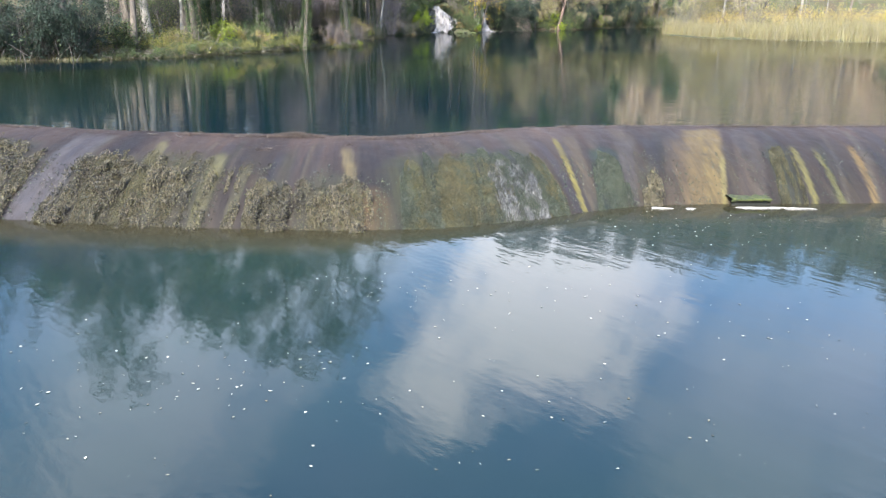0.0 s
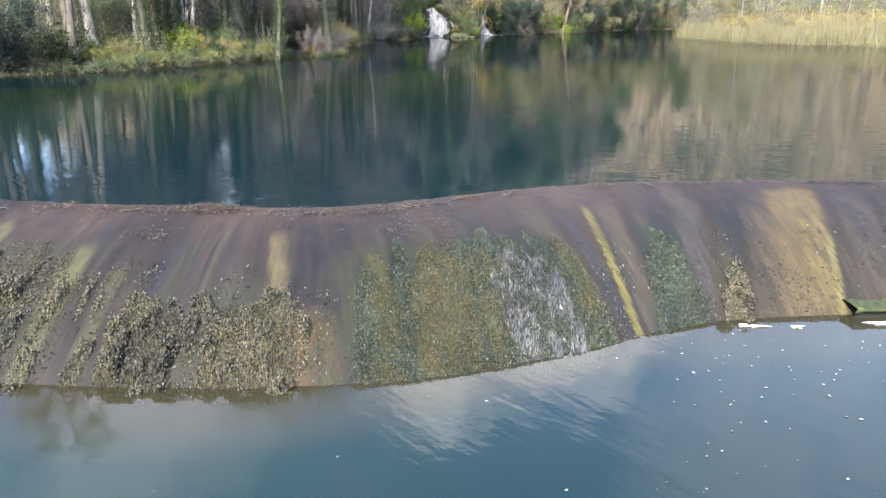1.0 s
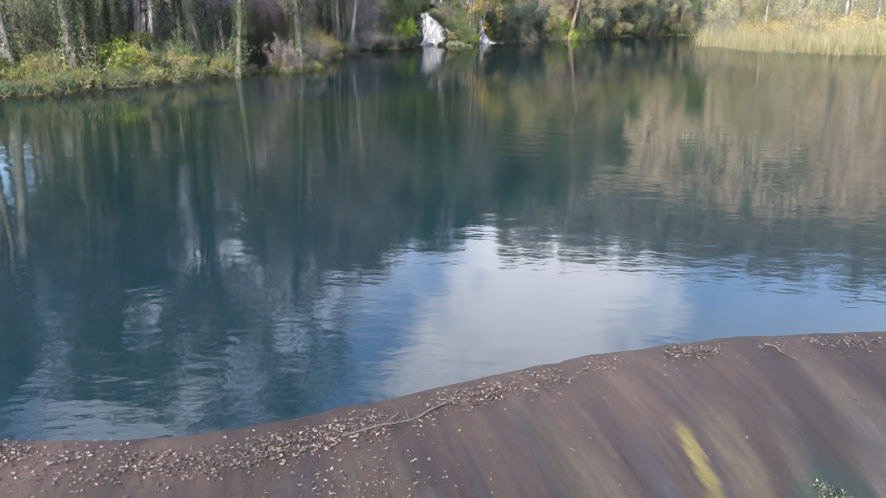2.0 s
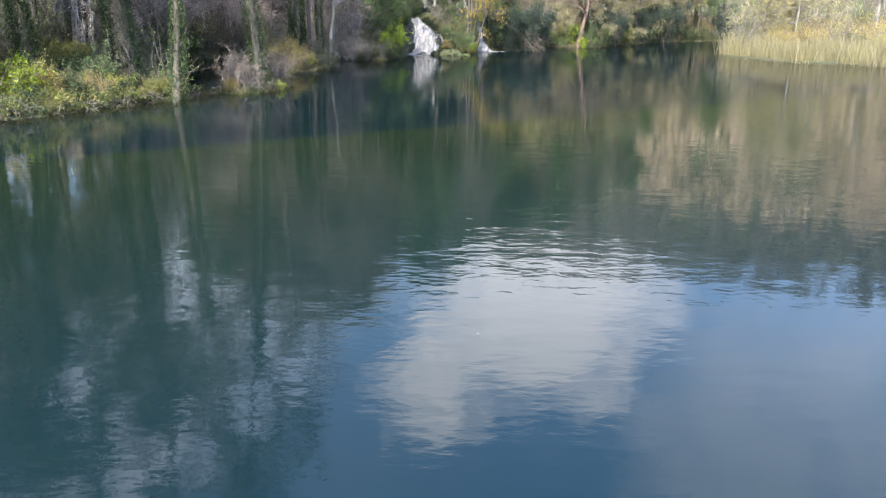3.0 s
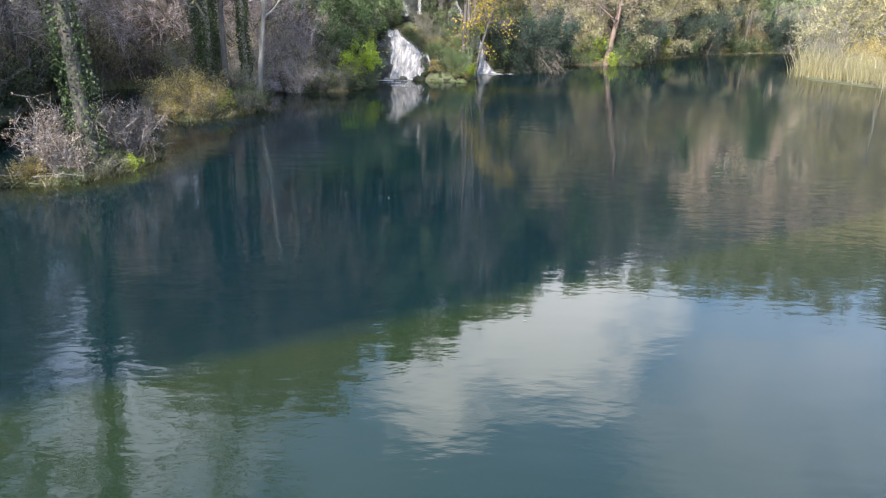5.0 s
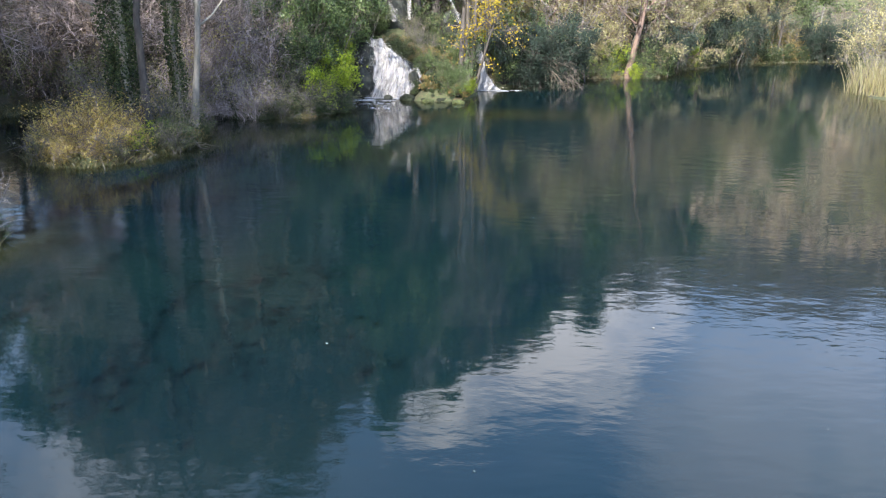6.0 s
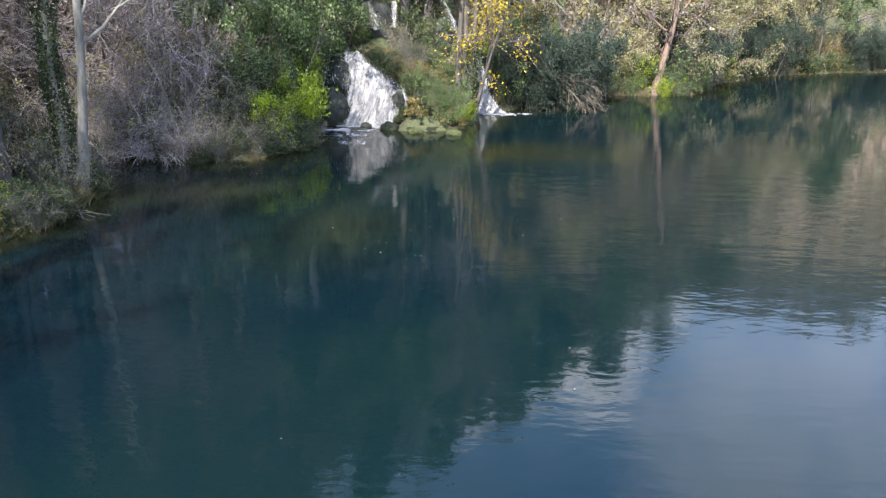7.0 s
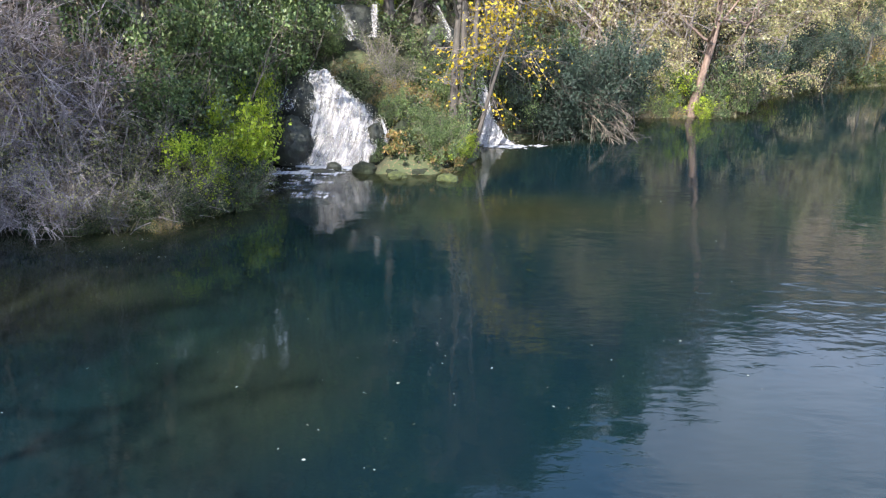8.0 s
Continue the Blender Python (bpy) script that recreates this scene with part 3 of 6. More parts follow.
# bands down the face: middle at the crest, middle at the foot, half width, first s, last s, colour, strength
BANDS = [
    (-14.0, -13.6, 3.0, 1.1, 5.6, (0.085, 0.085, 0.05), 0.9, 1.0),
    (-9.9, -9.8, 0.55, 0.6, 5.6, (0.22, 0.2, 0.22), 0.7, 0.4),
    (-7.4, -7.35, 1.85, 1.9, 5.6, (0.12, 0.11, 0.055), 0.9, 1.0),
    (-7.75, -7.5, 0.2, 0.9, 5.6, (0.34, 0.3, 0.12), 0.8, 0.7),
    (-5.95, -5.86, 0.2, 1.7, 5.6, (0.32, 0.29, 0.12), 0.8, 0.6),
    (-5.1, -5.09, 0.14, 2.2, 5.6, (0.24, 0.22, 0.11), 0.7, 0.6),
    (-4.6, -4.2, 0.42, 2.8, 5.6, (0.11, 0.105, 0.06), 0.95, 0.8),
    (-3.35, -3.1, 0.66, 2.8, 5.6, (0.13, 0.12, 0.07), 0.95, 0.8),
    (-2.95, -2.52, 0.15, 1.1, 4.6, (0.33, 0.26, 0.12), 0.85, 0.4),
    (-2.1, -2.2, 0.45, 0.5, 5.6, (0.04, 0.031, 0.031), 0.95, 0.3),
    (-2.28, -2.3, 0.32, 3.3, 5.6, (0.26, 0.155, 0.055), 0.95, 0.4),
    (0.1, -0.5, 2.1, 1.9, 5.6, (0.085, 0.085, 0.045), 0.9, 1.0),
    (-0.98, -1.12, 0.8, 1.8, 5.6, (0.1, 0.1, 0.035), 0.95, 0.7),
    (-0.98, -1.4, 0.5, 2.1, 5.6, (0.1, 0.1, 0.035), 0.6, 0.7),
    (-1.3, -1.65, 0.14, 1.9, 5.6, (0.24, 0.23, 0.06), 0.85, 0.6),
    (-0.85, -1.45, 0.17, 1.8, 5.6, (0.04, 0.055, 0.04), 0.9, 0.7),
    (-1.55, -1.8, 0.1, 2.0, 5.6, (0.045, 0.055, 0.04), 0.85, 0.7),
    (-0.1, -1.1, 0.3, 2.0, 5.6, (0.3, 0.25, 0.09), 0.9, 0.7),
    (2.1, 0.9, 0.45, 2.5, 5.6, (0.06, 0.065, 0.04), 0.9, 0.8),
    (0.85, 0.55, 0.98, 1.7, 5.6, (0.055, 0.065, 0.045), 0.9, 0.9),
    (0.72, 0.42, 0.4, 2.6, 5.6, (0.3, 0.29, 0.27), 0.6, 1.0),
    (1.95, 1.5, 0.16, 2.6, 5.6, (0.22, 0.21, 0.06), 0.7, 0.6),
    (2.35, 1.98, 0.17, 1.2, 5.6, (0.105, 0.09, 0.105), 0.85, 0.2),
    (3.15, 2.2, 0.1, 1.1, 5.0, (0.5, 0.42, 0.09), 0.95, 0.5),
    (3.65, 2.65, 0.28, 0.9, 5.6, (0.21, 0.165, 0.1), 0.7, 0.5),
    (5.2, 3.2, 0.58, 2.0, 5.6, (0.045, 0.085, 0.055), 0.9, 0.8),
    (5.9, 4.2, 0.3, 1.2, 5.6, (0.15, 0.125, 0.12), 0.7, 0.4),
    (6.5, 5.0, 0.4, 3.0, 5.6, (0.12, 0.11, 0.06), 0.8, 1.0),
    (7.3, 6.0, 0.42, 1.0, 5.6, (0.2, 0.145, 0.095), 0.7, 0.4),
    (8.35, 6.85, 0.68, 0.5, 5.6, (0.42, 0.3, 0.11), 0.95, 0.4),
    (7.7, 6.4, 0.5, 1.6, 5.6, (0.26, 0.18, 0.09), 0.7, 0.6),
    (9.0, 7.4, 0.09, 2.6, 5.6, (0.5, 0.43, 0.15), 0.8, 0.6),
    (9.6, 8.4, 0.45, 0.8, 5.6, (0.22, 0.165, 0.12), 0.6, 0.3),
    (10.35, 9.4, 0.42, 1.8, 5.6, (0.08, 0.095, 0.06), 0.85, 0.9),
    (10.75, 10.1, 0.1, 2.0, 5.6, (0.4, 0.35, 0.1), 0.85, 0.6),
    (11.2, 10.85, 0.09, 2.2, 5.6, (0.36, 0.34, 0.1), 0.7, 0.6),
    (12.7, 11.75, 0.13, 2.0, 5.6, (0.42, 0.28, 0.1), 0.85, 0.5),
    (14.5, 13.6, 0.6, 1.8, 5.6, (0.09, 0.1, 0.06), 0.8, 0.9),
]


def band_mask(u, s, top_u, foot_u, half, s0, s1, ragged, seed):
    mid = top_u + (foot_u - top_u) * s / FACE
    n = vnoise(np.stack([u * 2.2, s * 0.5], -1), 1.0, 3, seed)
    side = 1 - (np.abs(u - mid) / (half * (1 + 0.35 * n * ragged))) ** 2
    q = np.abs(u - mid) / half
    ends = np.minimum((s - s0 - 0.5 * ragged * q * q + 0.8 * ragged * n) / 0.45, (s1 - s) / 0.35)
    return np.clip(np.minimum(side * 2.2, ends), 0, 1)


def build_weir():
    us = np.concatenate([np.arange(-75, -26, 0.5), np.arange(-26, 26, 0.065), np.arange(26.3, 85, 0.5)])
    ss = np.concatenate([np.linspace(-1.2, 0.3, 16), np.linspace(0.36, 5.6, 76)])
    gu, gs = np.meshgrid(us, ss, indexing="ij")
    u, s = gu.ravel(), gs.ravel()
    us_ = np.stack([u, s], 1)
    rough = vnoise(us_, 3.0, 3, 1.0) * 0.02
    p = face_point(u, s) + np.stack([0 * u, 0 * u, rough], -1)
    col = np.empty((len(u), 3))
    # base tone: paler along the crest, darker two metres down the face
    t = np.clip(s / 2.0, 0, 1)[:, None]
    col[:] = np.array((0.29, 0.232, 0.205)) * (1 - t) + np.array((0.165, 0.136, 0.128)) * t
    lay = vnoise(np.stack([u * 0.8, s * 0.12], 1), 1.0, 3, 6.0)[:, None]
    col *= (1 + 0.75 * lay) * np.array((0.132, 0.106, 0.092))
    torn = 0.72 + 0.45 * vnoise(np.stack([u * 9, s * 3.5], 1), 1.0, 3, 8.0)
    r = np.random.default_rng(3)
    fine = []
    for _ in range(240):
        a = r.uniform(-26, 26)
        drift = -0.1 - 0.25 * np.clip(a, 0, 4)
        fine.append((a, a + drift + r.normal() * 0.1, r.uniform(0.03, 0.22), r.uniform(0.2, 2.6), r.uniform(3, 6),
                     ((0.1, 0.085, 0.08), (0.24, 0.19, 0.12), (0.13, 0.12, 0.13), (0.3, 0.25, 0.18), (0.12, 0.12, 0.06))[r.integers(0, 5)], r.uniform(0.3, 0.8), 0.8))
    # a thin olive-brown film of algae over the lower face
    film = np.clip((s - 1.4 + 0.9 * vnoise(np.stack([u * 1.6, s * 0.3], 1), 1.0, 3, 12.0)) / 1.6, 0, 1)[:, None] * 0.55 * np.clip(0.7 + 0.6 * vnoise(np.stack([u * 4, s * 0.6], 1), 1.0, 3, 13.0), 0, 1)[:, None]
    col = col * (1 - film) + np.array((0.026, 0.022, 0.013)) * film
    for k, (a, b, half, s0, s1, c, amount, ragged) in enumerate(fine + BANDS):
        near = np.abs(u - a) < half * 2 + abs(b - a) * 1.3 + 0.3
        m = np.zeros((len(u), 1))
        m[near] = band_mask(u[near], s[near], a, b, half, s0, s1, ragged, k + 10.0)[:, None] * amount * np.clip(torn[near], 0.3, 1)[:, None]
        c = np.array(c)
        c = (0.27 if k >= len(fine) else 0.17) * (0.95 * c + 0.05 * c.mean())
        col = col * (1 - m) + c * m
    me = mesh_of("weir", p, grid_faces(len(us), len(ss)), M_WEIR, True)
    set_layer(me, "tone_and_stain", col)
    set_uv(me, us_)
    tagged(new("weir", me), "low rounded concrete weir streaked with algae, moss and rust", "weir", kind="structure")


build_ground()
build_water()
build_weir()

# ---- plants ----


def tree(at, height, radius, bark, lean=(0.0, 0.0), limbs=12, twigs=600, twig_mat=None, leaf=None, leaf_n=0, leaf_size=0.16, ivy=0, ivy_to=0.5,
         first=0.3, spread=0.3, puff=0.32, label="", seed=0, name="tree"):
    """A tree: a tapered trunk with limbs, a spray of twigs and, where it has them, leaves and a sleeve of ivy."""
    r = np.random.default_rng(seed)
    root = empty(name, at)
    k = 12
    h = np.linspace(0, 1, k)
    bend = np.cumsum(r.normal(size=(k, 2)) * 0.012 * height, axis=0) * h[:, None]
    path = np.column_stack([lean[0] * height * h + bend[:, 0], lean[1] * height * h + bend[:, 1], h * height - 0.3])
    rad = radius * (1 - 0.85 * h ** 0.9) + radius * 0.55 * np.exp(-h * 22)
    pieces = [tubes(path[None], rad[None], 10)]
    at_, way, _, u = pick_along(path[None], limbs, first, 0.97, r)
    out = r.normal(size=(limbs, 3))
    out[:, 2] = np.abs(out[:, 2]) * 0.6 + 0.35
    reach = height * spread * (1.15 - u) * r.uniform(0.7, 1.3, limbs) + 0.6
    lp = wander(at_, out, reach, 6, 0.16, -0.03, r)
    taper = np.linspace(1, 0.25, 7)
    pieces.append(tubes(lp, radius * 0.42 * (1.1 - u)[:, None] * taper, 6))
    n2 = limbs * 5
    a2, w2, i2, u2 = pick_along(lp, n2, 0.25, 1.0, r)
    o2 = w2 / (np.linalg.norm(w2, axis=1, keepdims=True) + 1e-9) + r.normal(size=(n2, 3)) * 0.7
    bp = wander(a2, o2, reach[i2] * r.uniform(0.35, 0.6, n2), 4, 0.2, 0.0, r)
    pieces.append(tubes(bp, np.full((n2, 1), radius * 0.09 + 0.006) * np.linspace(1, 0.4, 5), 4))
    part("trunk", mesh_of("trunk", *joined(*pieces), bark, True), root)
    a3, w3, _, _ = pick_along(bp, twigs, 0.1, 1.0, r)
    o3 = w3 / (np.linalg.norm(w3, axis=1, keepdims=True) + 1e-9) + r.normal(size=(twigs, 3)) * 0.8
    tp = wander(a3, o3, r.uniform(0.5, 1.5, twigs), 1, 0.25, 0.05, r)
    if twigs:
        part("twig_spray", mesh_of("twig_spray", *tubes(tp, np.full((twigs, 1), 0.0095) * np.array([1, 0.45]), 3), twig_mat or M_TWIG), root)["kind"] = "stuff"
    if leaf_n:
        c, _, _, _ = pick_along(tp, leaf_n, 0.2, 1.0, r)
        part("crown", mesh_of("crown", *leaves(c + r.normal(size=c.shape) * 0.14, leaf_size, 0.65, None, r), leaf), root)
    if ivy:
        ivy = int(ivy * 5.0)
        c, _, _, u = pick_along(path[None], ivy, 0.0, ivy_to, r)
        a = r.uniform(0, 2 * np.pi, ivy)
        swell = (0.6 + 0.5 * vnoise(np.column_stack([a * 1.3, u * 14]), 1.0, 2, seed * 1.0)) * r.uniform(0.4, 1.3, ivy)
        off = radius * (1 - 0.7 * u) + 0.03 + puff * swell
        c = c + np.column_stack([np.cos(a) * off, np.sin(a) * off, r.normal(size=ivy) * 0.06])
        part("ivy", mesh_of("ivy", *leaves(c, 0.075, 0.85, ((0, 0, -0.6), 0.7), r), M_IVY), root, "dark green ivy sleeve")
    return tagged(root, label, "tree", "trees on the banks")


def shrub(at, radius, height, stem_mat, leaf=None, leaf_n=3500, leaf_size=0.11, aspect=0.6, stems=26, twigs=420, clumps=46, droop=0.05, twig_r=0.0075,
          label="", seed=0, name="shrub", category="shrub", fill=0.2):
    """A many-stemmed bush: stems from one foot, twigs on them, leaves in uneven clumps about the twigs."""
    r = np.random.default_rng(seed)
    root = empty(name, at)
    foot = np.column_stack([r.normal(size=(stems, 2)) * radius * 0.22, np.full(stems, -0.15)])
    a = r.uniform(0, 2 * np.pi, stems)
    q = r.uniform(0.1, 1.0, stems) * radius / height * 1.1
    way = np.column_stack([np.cos(a) * q, np.sin(a) * q, np.ones(stems)])
    sp = wander(foot, way, height * r.uniform(0.75, 1.2, stems), 5, 0.14, droop * 0.6, r)
    pieces = [tubes(sp, np.full((stems, 1), 0.011 + 0.004 * height) * r.uniform(0.6, 1.4, (stems, 1)) * np.linspace(1, 0.3, 6), 4)]
    part("stem_spray", mesh_of("stem_spray", *joined(*pieces), stem_mat, True), root)["kind"] = "stuff"
    b, w, _, u = pick_along(sp, twigs, 0.12, 1.0, r)
    w = w / (np.linalg.norm(w, axis=1, keepdims=True) + 1e-9) * 0.5 + r.normal(size=(twigs, 3)) * 0.75
    tp = wander(b, w, r.uniform(0.35, 0.95, twigs) * (0.5 + 0.35 * height / 2.5), 1, 0.25, droop, r)
    part("twig_spray", mesh_of("twig_spray", *tubes(tp, np.full((twigs, 1), twig_r) * np.array([1, 0.45]), 3), stem_mat), root)["kind"] = "stuff"
    if leaf and leaf_n:
        cc, _, _, _ = pick_along(tp, clumps, 0.3, 1.0, r)
        near = cc[r.integers(0, clumps, leaf_n)] + r.normal(size=(leaf_n, 3)) * r.uniform(0.07, 0.22, (leaf_n, 1))
        loose, _, _, _ = pick_along(tp, leaf_n, 0.2, 1.0, r)
        c = np.where(r.random((leaf_n, 1)) < fill, loose + r.normal(size=(leaf_n, 3)) * 0.06, near)
        c[:, 2] = np.maximum(c[:, 2], 0.0)
        part("foliage", mesh_of("foliage", *leaves(c, leaf_size, aspect, ((0, 0, -0.25), 1.0), r), leaf), root)
    return tagged(root, label, category, "shrubs on the banks")


def blades(base, height, width, lean, bend, r):
    """Upright grass blades: three tapering pieces each."""
    n = len(base)
    a = r.uniform(0, 2 * np.pi, n)
    side = np.column_stack([np.cos(a), np.sin(a), np.zeros(n)])
    b = r.uniform(0, 2 * np.pi, n)
    out = np.column_stack([np.cos(b), np.sin(b), np.zeros(n)])
    h = (height * r.uniform(0.55, 1.2, n))[:, None]
    rows = []
    for q, w in ((0, 1.0), (0.4, 0.9), (0.75, 0.6), (1.0, 0.08)):
        p = base + np.array([0, 0, 1.0]) * h * (q - bend * q * q * 0.5) + out * h * (lean * q + bend * q * q)
        rows += [p - side * width * w / 2, p + side * width * w / 2]
    v = np.stack(rows, 1).reshape(-1, 3)
    i = np.arange(n)[:, None] * 8
    f = np.concatenate([i + [0, 1, 3, 2], i + [2, 3, 5, 4], i + [4, 5, 7, 6]], 0)
    return v, f


def on_ground(xy, lift=0.0):
    xy = np.asarray(xy, float)
    return np.column_stack([xy, np.maximum(land(xy), -0.1) + lift])


def place(proto, x, y, turn, size, sink=0.0, tall=1.0):
    m = pose(x, y, max(ground_z(x, y), -0.05) - sink, 0, 0, turn) @ Matrix.Diagonal((size, size, size * tall, 1))
    return copy_thing(proto, m)


def put_first(proto, x, y, turn=0.0, size=1.0, sink=0.0):
    proto.matrix_basis = pose(x, y, max(ground_z(x, y), -0.05) - sink, 0, 0, turn) @ Matrix.Scale(size, 4)
    return proto


def shore_spots(i0, i1, step, offset):
    """Places along the shore between two of its corners, so many metres inland, with the metres walked."""
    pts = SHORE[i0:i1 + 1]
    seg = np.hypot(*np.diff(pts, axis=0).T)
    s = np.concatenate([[0], np.cumsum(seg)])
    t = np.arange(step / 2, s[-1], step)
    x, y = np.interp(t, s, pts[:, 0]), np.interp(t, s, pts[:, 1])
    k = np.clip(np.searchsorted(s, t) - 1, 0, len(seg) - 1)
    d = np.diff(pts, axis=0)[k] / seg[k][:, None]
    return np.column_stack([x - d[:, 1] * offset, y + d[:, 0] * offset])


# prototypes, each standing at its own place in the scene
TREES = [
    tree((0, 0, 0), 17, 0.24, M_BARK, (0.03, -0.04), 14, 900, M_TWIG, label="tall bare grey-barked tree on the wooded bank", seed=1),
    tree((0, 0, 0), 20, 0.3, M_BARK_DARK, (-0.02, -0.02), 15, 900, M_TWIG_BROWN, M_BROWN, 1500, 0.16, label="tall dark-barked tree with a few brown leaves", seed=2),
    tree((0, 0, 0), 16, 0.22, M_BARK, (0.02, -0.06), 12, 700, M_TWIG, M_OLIVE, 2600, 0.17, ivy=1500, ivy_to=0.6, label="ivy-clad tree with thinning olive leaves", seed=3),
    tree((0, 0, 0), 14, 0.17, M_BARK_PALE, (0.05, -0.05), 12, 800, M_TWIG, label="slender pale-barked bare tree on the bank", seed=4),
    tree((0, 0, 0), 18, 0.26, M_BARK, (0.0, -0.03), 14, 600, M_TWIG_BROWN, M_GREEN, 3600, 0.18, label="tall tree with green autumn foliage", seed=5),
    tree((0, 0, 0), 16, 0.24, M_BARK_DARK, (0.0, -0.03), 20, 900, M_TWIG_BROWN, M_GREEN, 12000, 0.2, first=0.28, label="dense dark green tree on the slope", seed=6),
    tree((0, 0, 0), 17, 0.24, M_BARK, (0.02, -0.02), 20, 1100, M_TWIG_BROWN, M_BROWN, 9000, 0.18, first=0.28, label="tall tree with dense withered brown foliage", seed=7),
    tree((0, 0, 0), 10, 0.17, M_BARK_RED, (0.1, -0.1), 18, 900, M_TWIG, M_PALE, 11000, 0.13, first=0.16, spread=0.36, label="leaning tree with pale tan autumn leaves", seed=8),
    tree((0, 0, 0), 10, 0.15, M_BARK, (0.06, -0.06), 26, 2600, M_CANE, M_BROWN, 2600, 0.1, first=0.08, spread=0.42, label="bare alder with a haze of pinkish-brown twigs", seed=9),
]
SHRUBS = dict(
    bare=[shrub((0, 0, 0), 1.7, 2.8, M_CANE, M_BROWN, 420, 0.085, stems=30, twigs=1000, droop=0.1, label="bare grey tangle of shrub twigs on the bank", seed=11),
          shrub((0, 0, 0), 1.9, 2.3, M_CANE, M_BROWN, 900, 0.085, stems=32, twigs=1000, droop=0.2, label="bare purplish-grey shrub with some withered leaves", seed=12)],
    green=[shrub((0, 0, 0), 1.5, 2.4, M_BARK, M_GREEN, 3600, 0.11, clumps=70, twigs=300, fill=0.12, label="dense green-leaved shrub on the bank", seed=13),
           shrub((0, 0, 0), 1.8, 1.9, M_BARK, M_GREEN, 3600, 0.095, clumps=80, twigs=300, fill=0.12, label="broad green shrub with mixed pale leaves", seed=14)],
    olive=[shrub((0, 0, 0), 1.7, 2.6, M_TWIG, M_OLIVE, 3400, 0.085, twigs=560, clumps=80, label="thinning olive-green shrub with grey twigs", seed=15),
           shrub((0, 0, 0), 1.5, 2.0, M_TWIG, M_OLIVE, 2800, 0.08, twigs=600, clumps=80, label="olive and tan shrub with bare twigs", seed=16)],
    ivy=[shrub((0, 0, 0), 1.6, 1.7, M_BARK_DARK, M_IVY, 3400, 0.1, 0.85, twigs=200, clumps=90, fill=0.1, label="dark ivy mound over the bank", seed=17)],
    lime=[shrub((0, 0, 0), 1.0, 1.7, M_BARK, M_LIME, 2400, 0.11, 0.75, stems=16, twigs=180, clumps=40, fill=0.1, label="bright yellow-green shrub in autumn leaf", seed=18)],
)


def thicket(kinds, spots, jitter, size, seed):
    r = random.Random(seed)
    for x, y in spots:
        kind = r.choice(kinds)
        if before_wood_fall(x, y) and y > 58.5:
            continue
        proto = SHRUBS[kind][r.randrange(len(SHRUBS[kind]))]
        place(proto, x + r.uniform(-jitter, jitter), y + r.uniform(-jitter, jitter), r.uniform(0, 360), r.uniform(*size), 0.05, r.uniform(0.85, 1.2))


def wood(spots, r, kinds=(0, 0, 1, 2, 3, 3, 4)):
    for x, y in spots:
        place(TREES[r.choice(kinds)], x, y, r.uniform(0, 360), r.uniform(0.8, 1.25), 0.1)


for _k, (_x, _y) in enumerate([(-30, 66), (-27, 58), (-23.5, 50.5), (-18.5, 55.5), (12, 112), (1.5, 98), (-4, 97), (10.4, 101.2), (-15.9, 71.2)]):
    put_first(TREES[_k], _x, _y, 40 * _k)
_homes = dict(bare=[(-5.8, 83.2), (-6.6, 84.5)], green=[(9.2, 97.2), (14.5, 101)], olive=[(-9, 75.6), (-12.4, 84.6)], ivy=[(-20, 49.4)], lime=[(-2.95, 84.8)])
for _kind, _list in SHRUBS.items():
    for _p, (_x, _y) in zip(_list, _homes[_kind]):
        put_first(_p, _x, _y, 70)


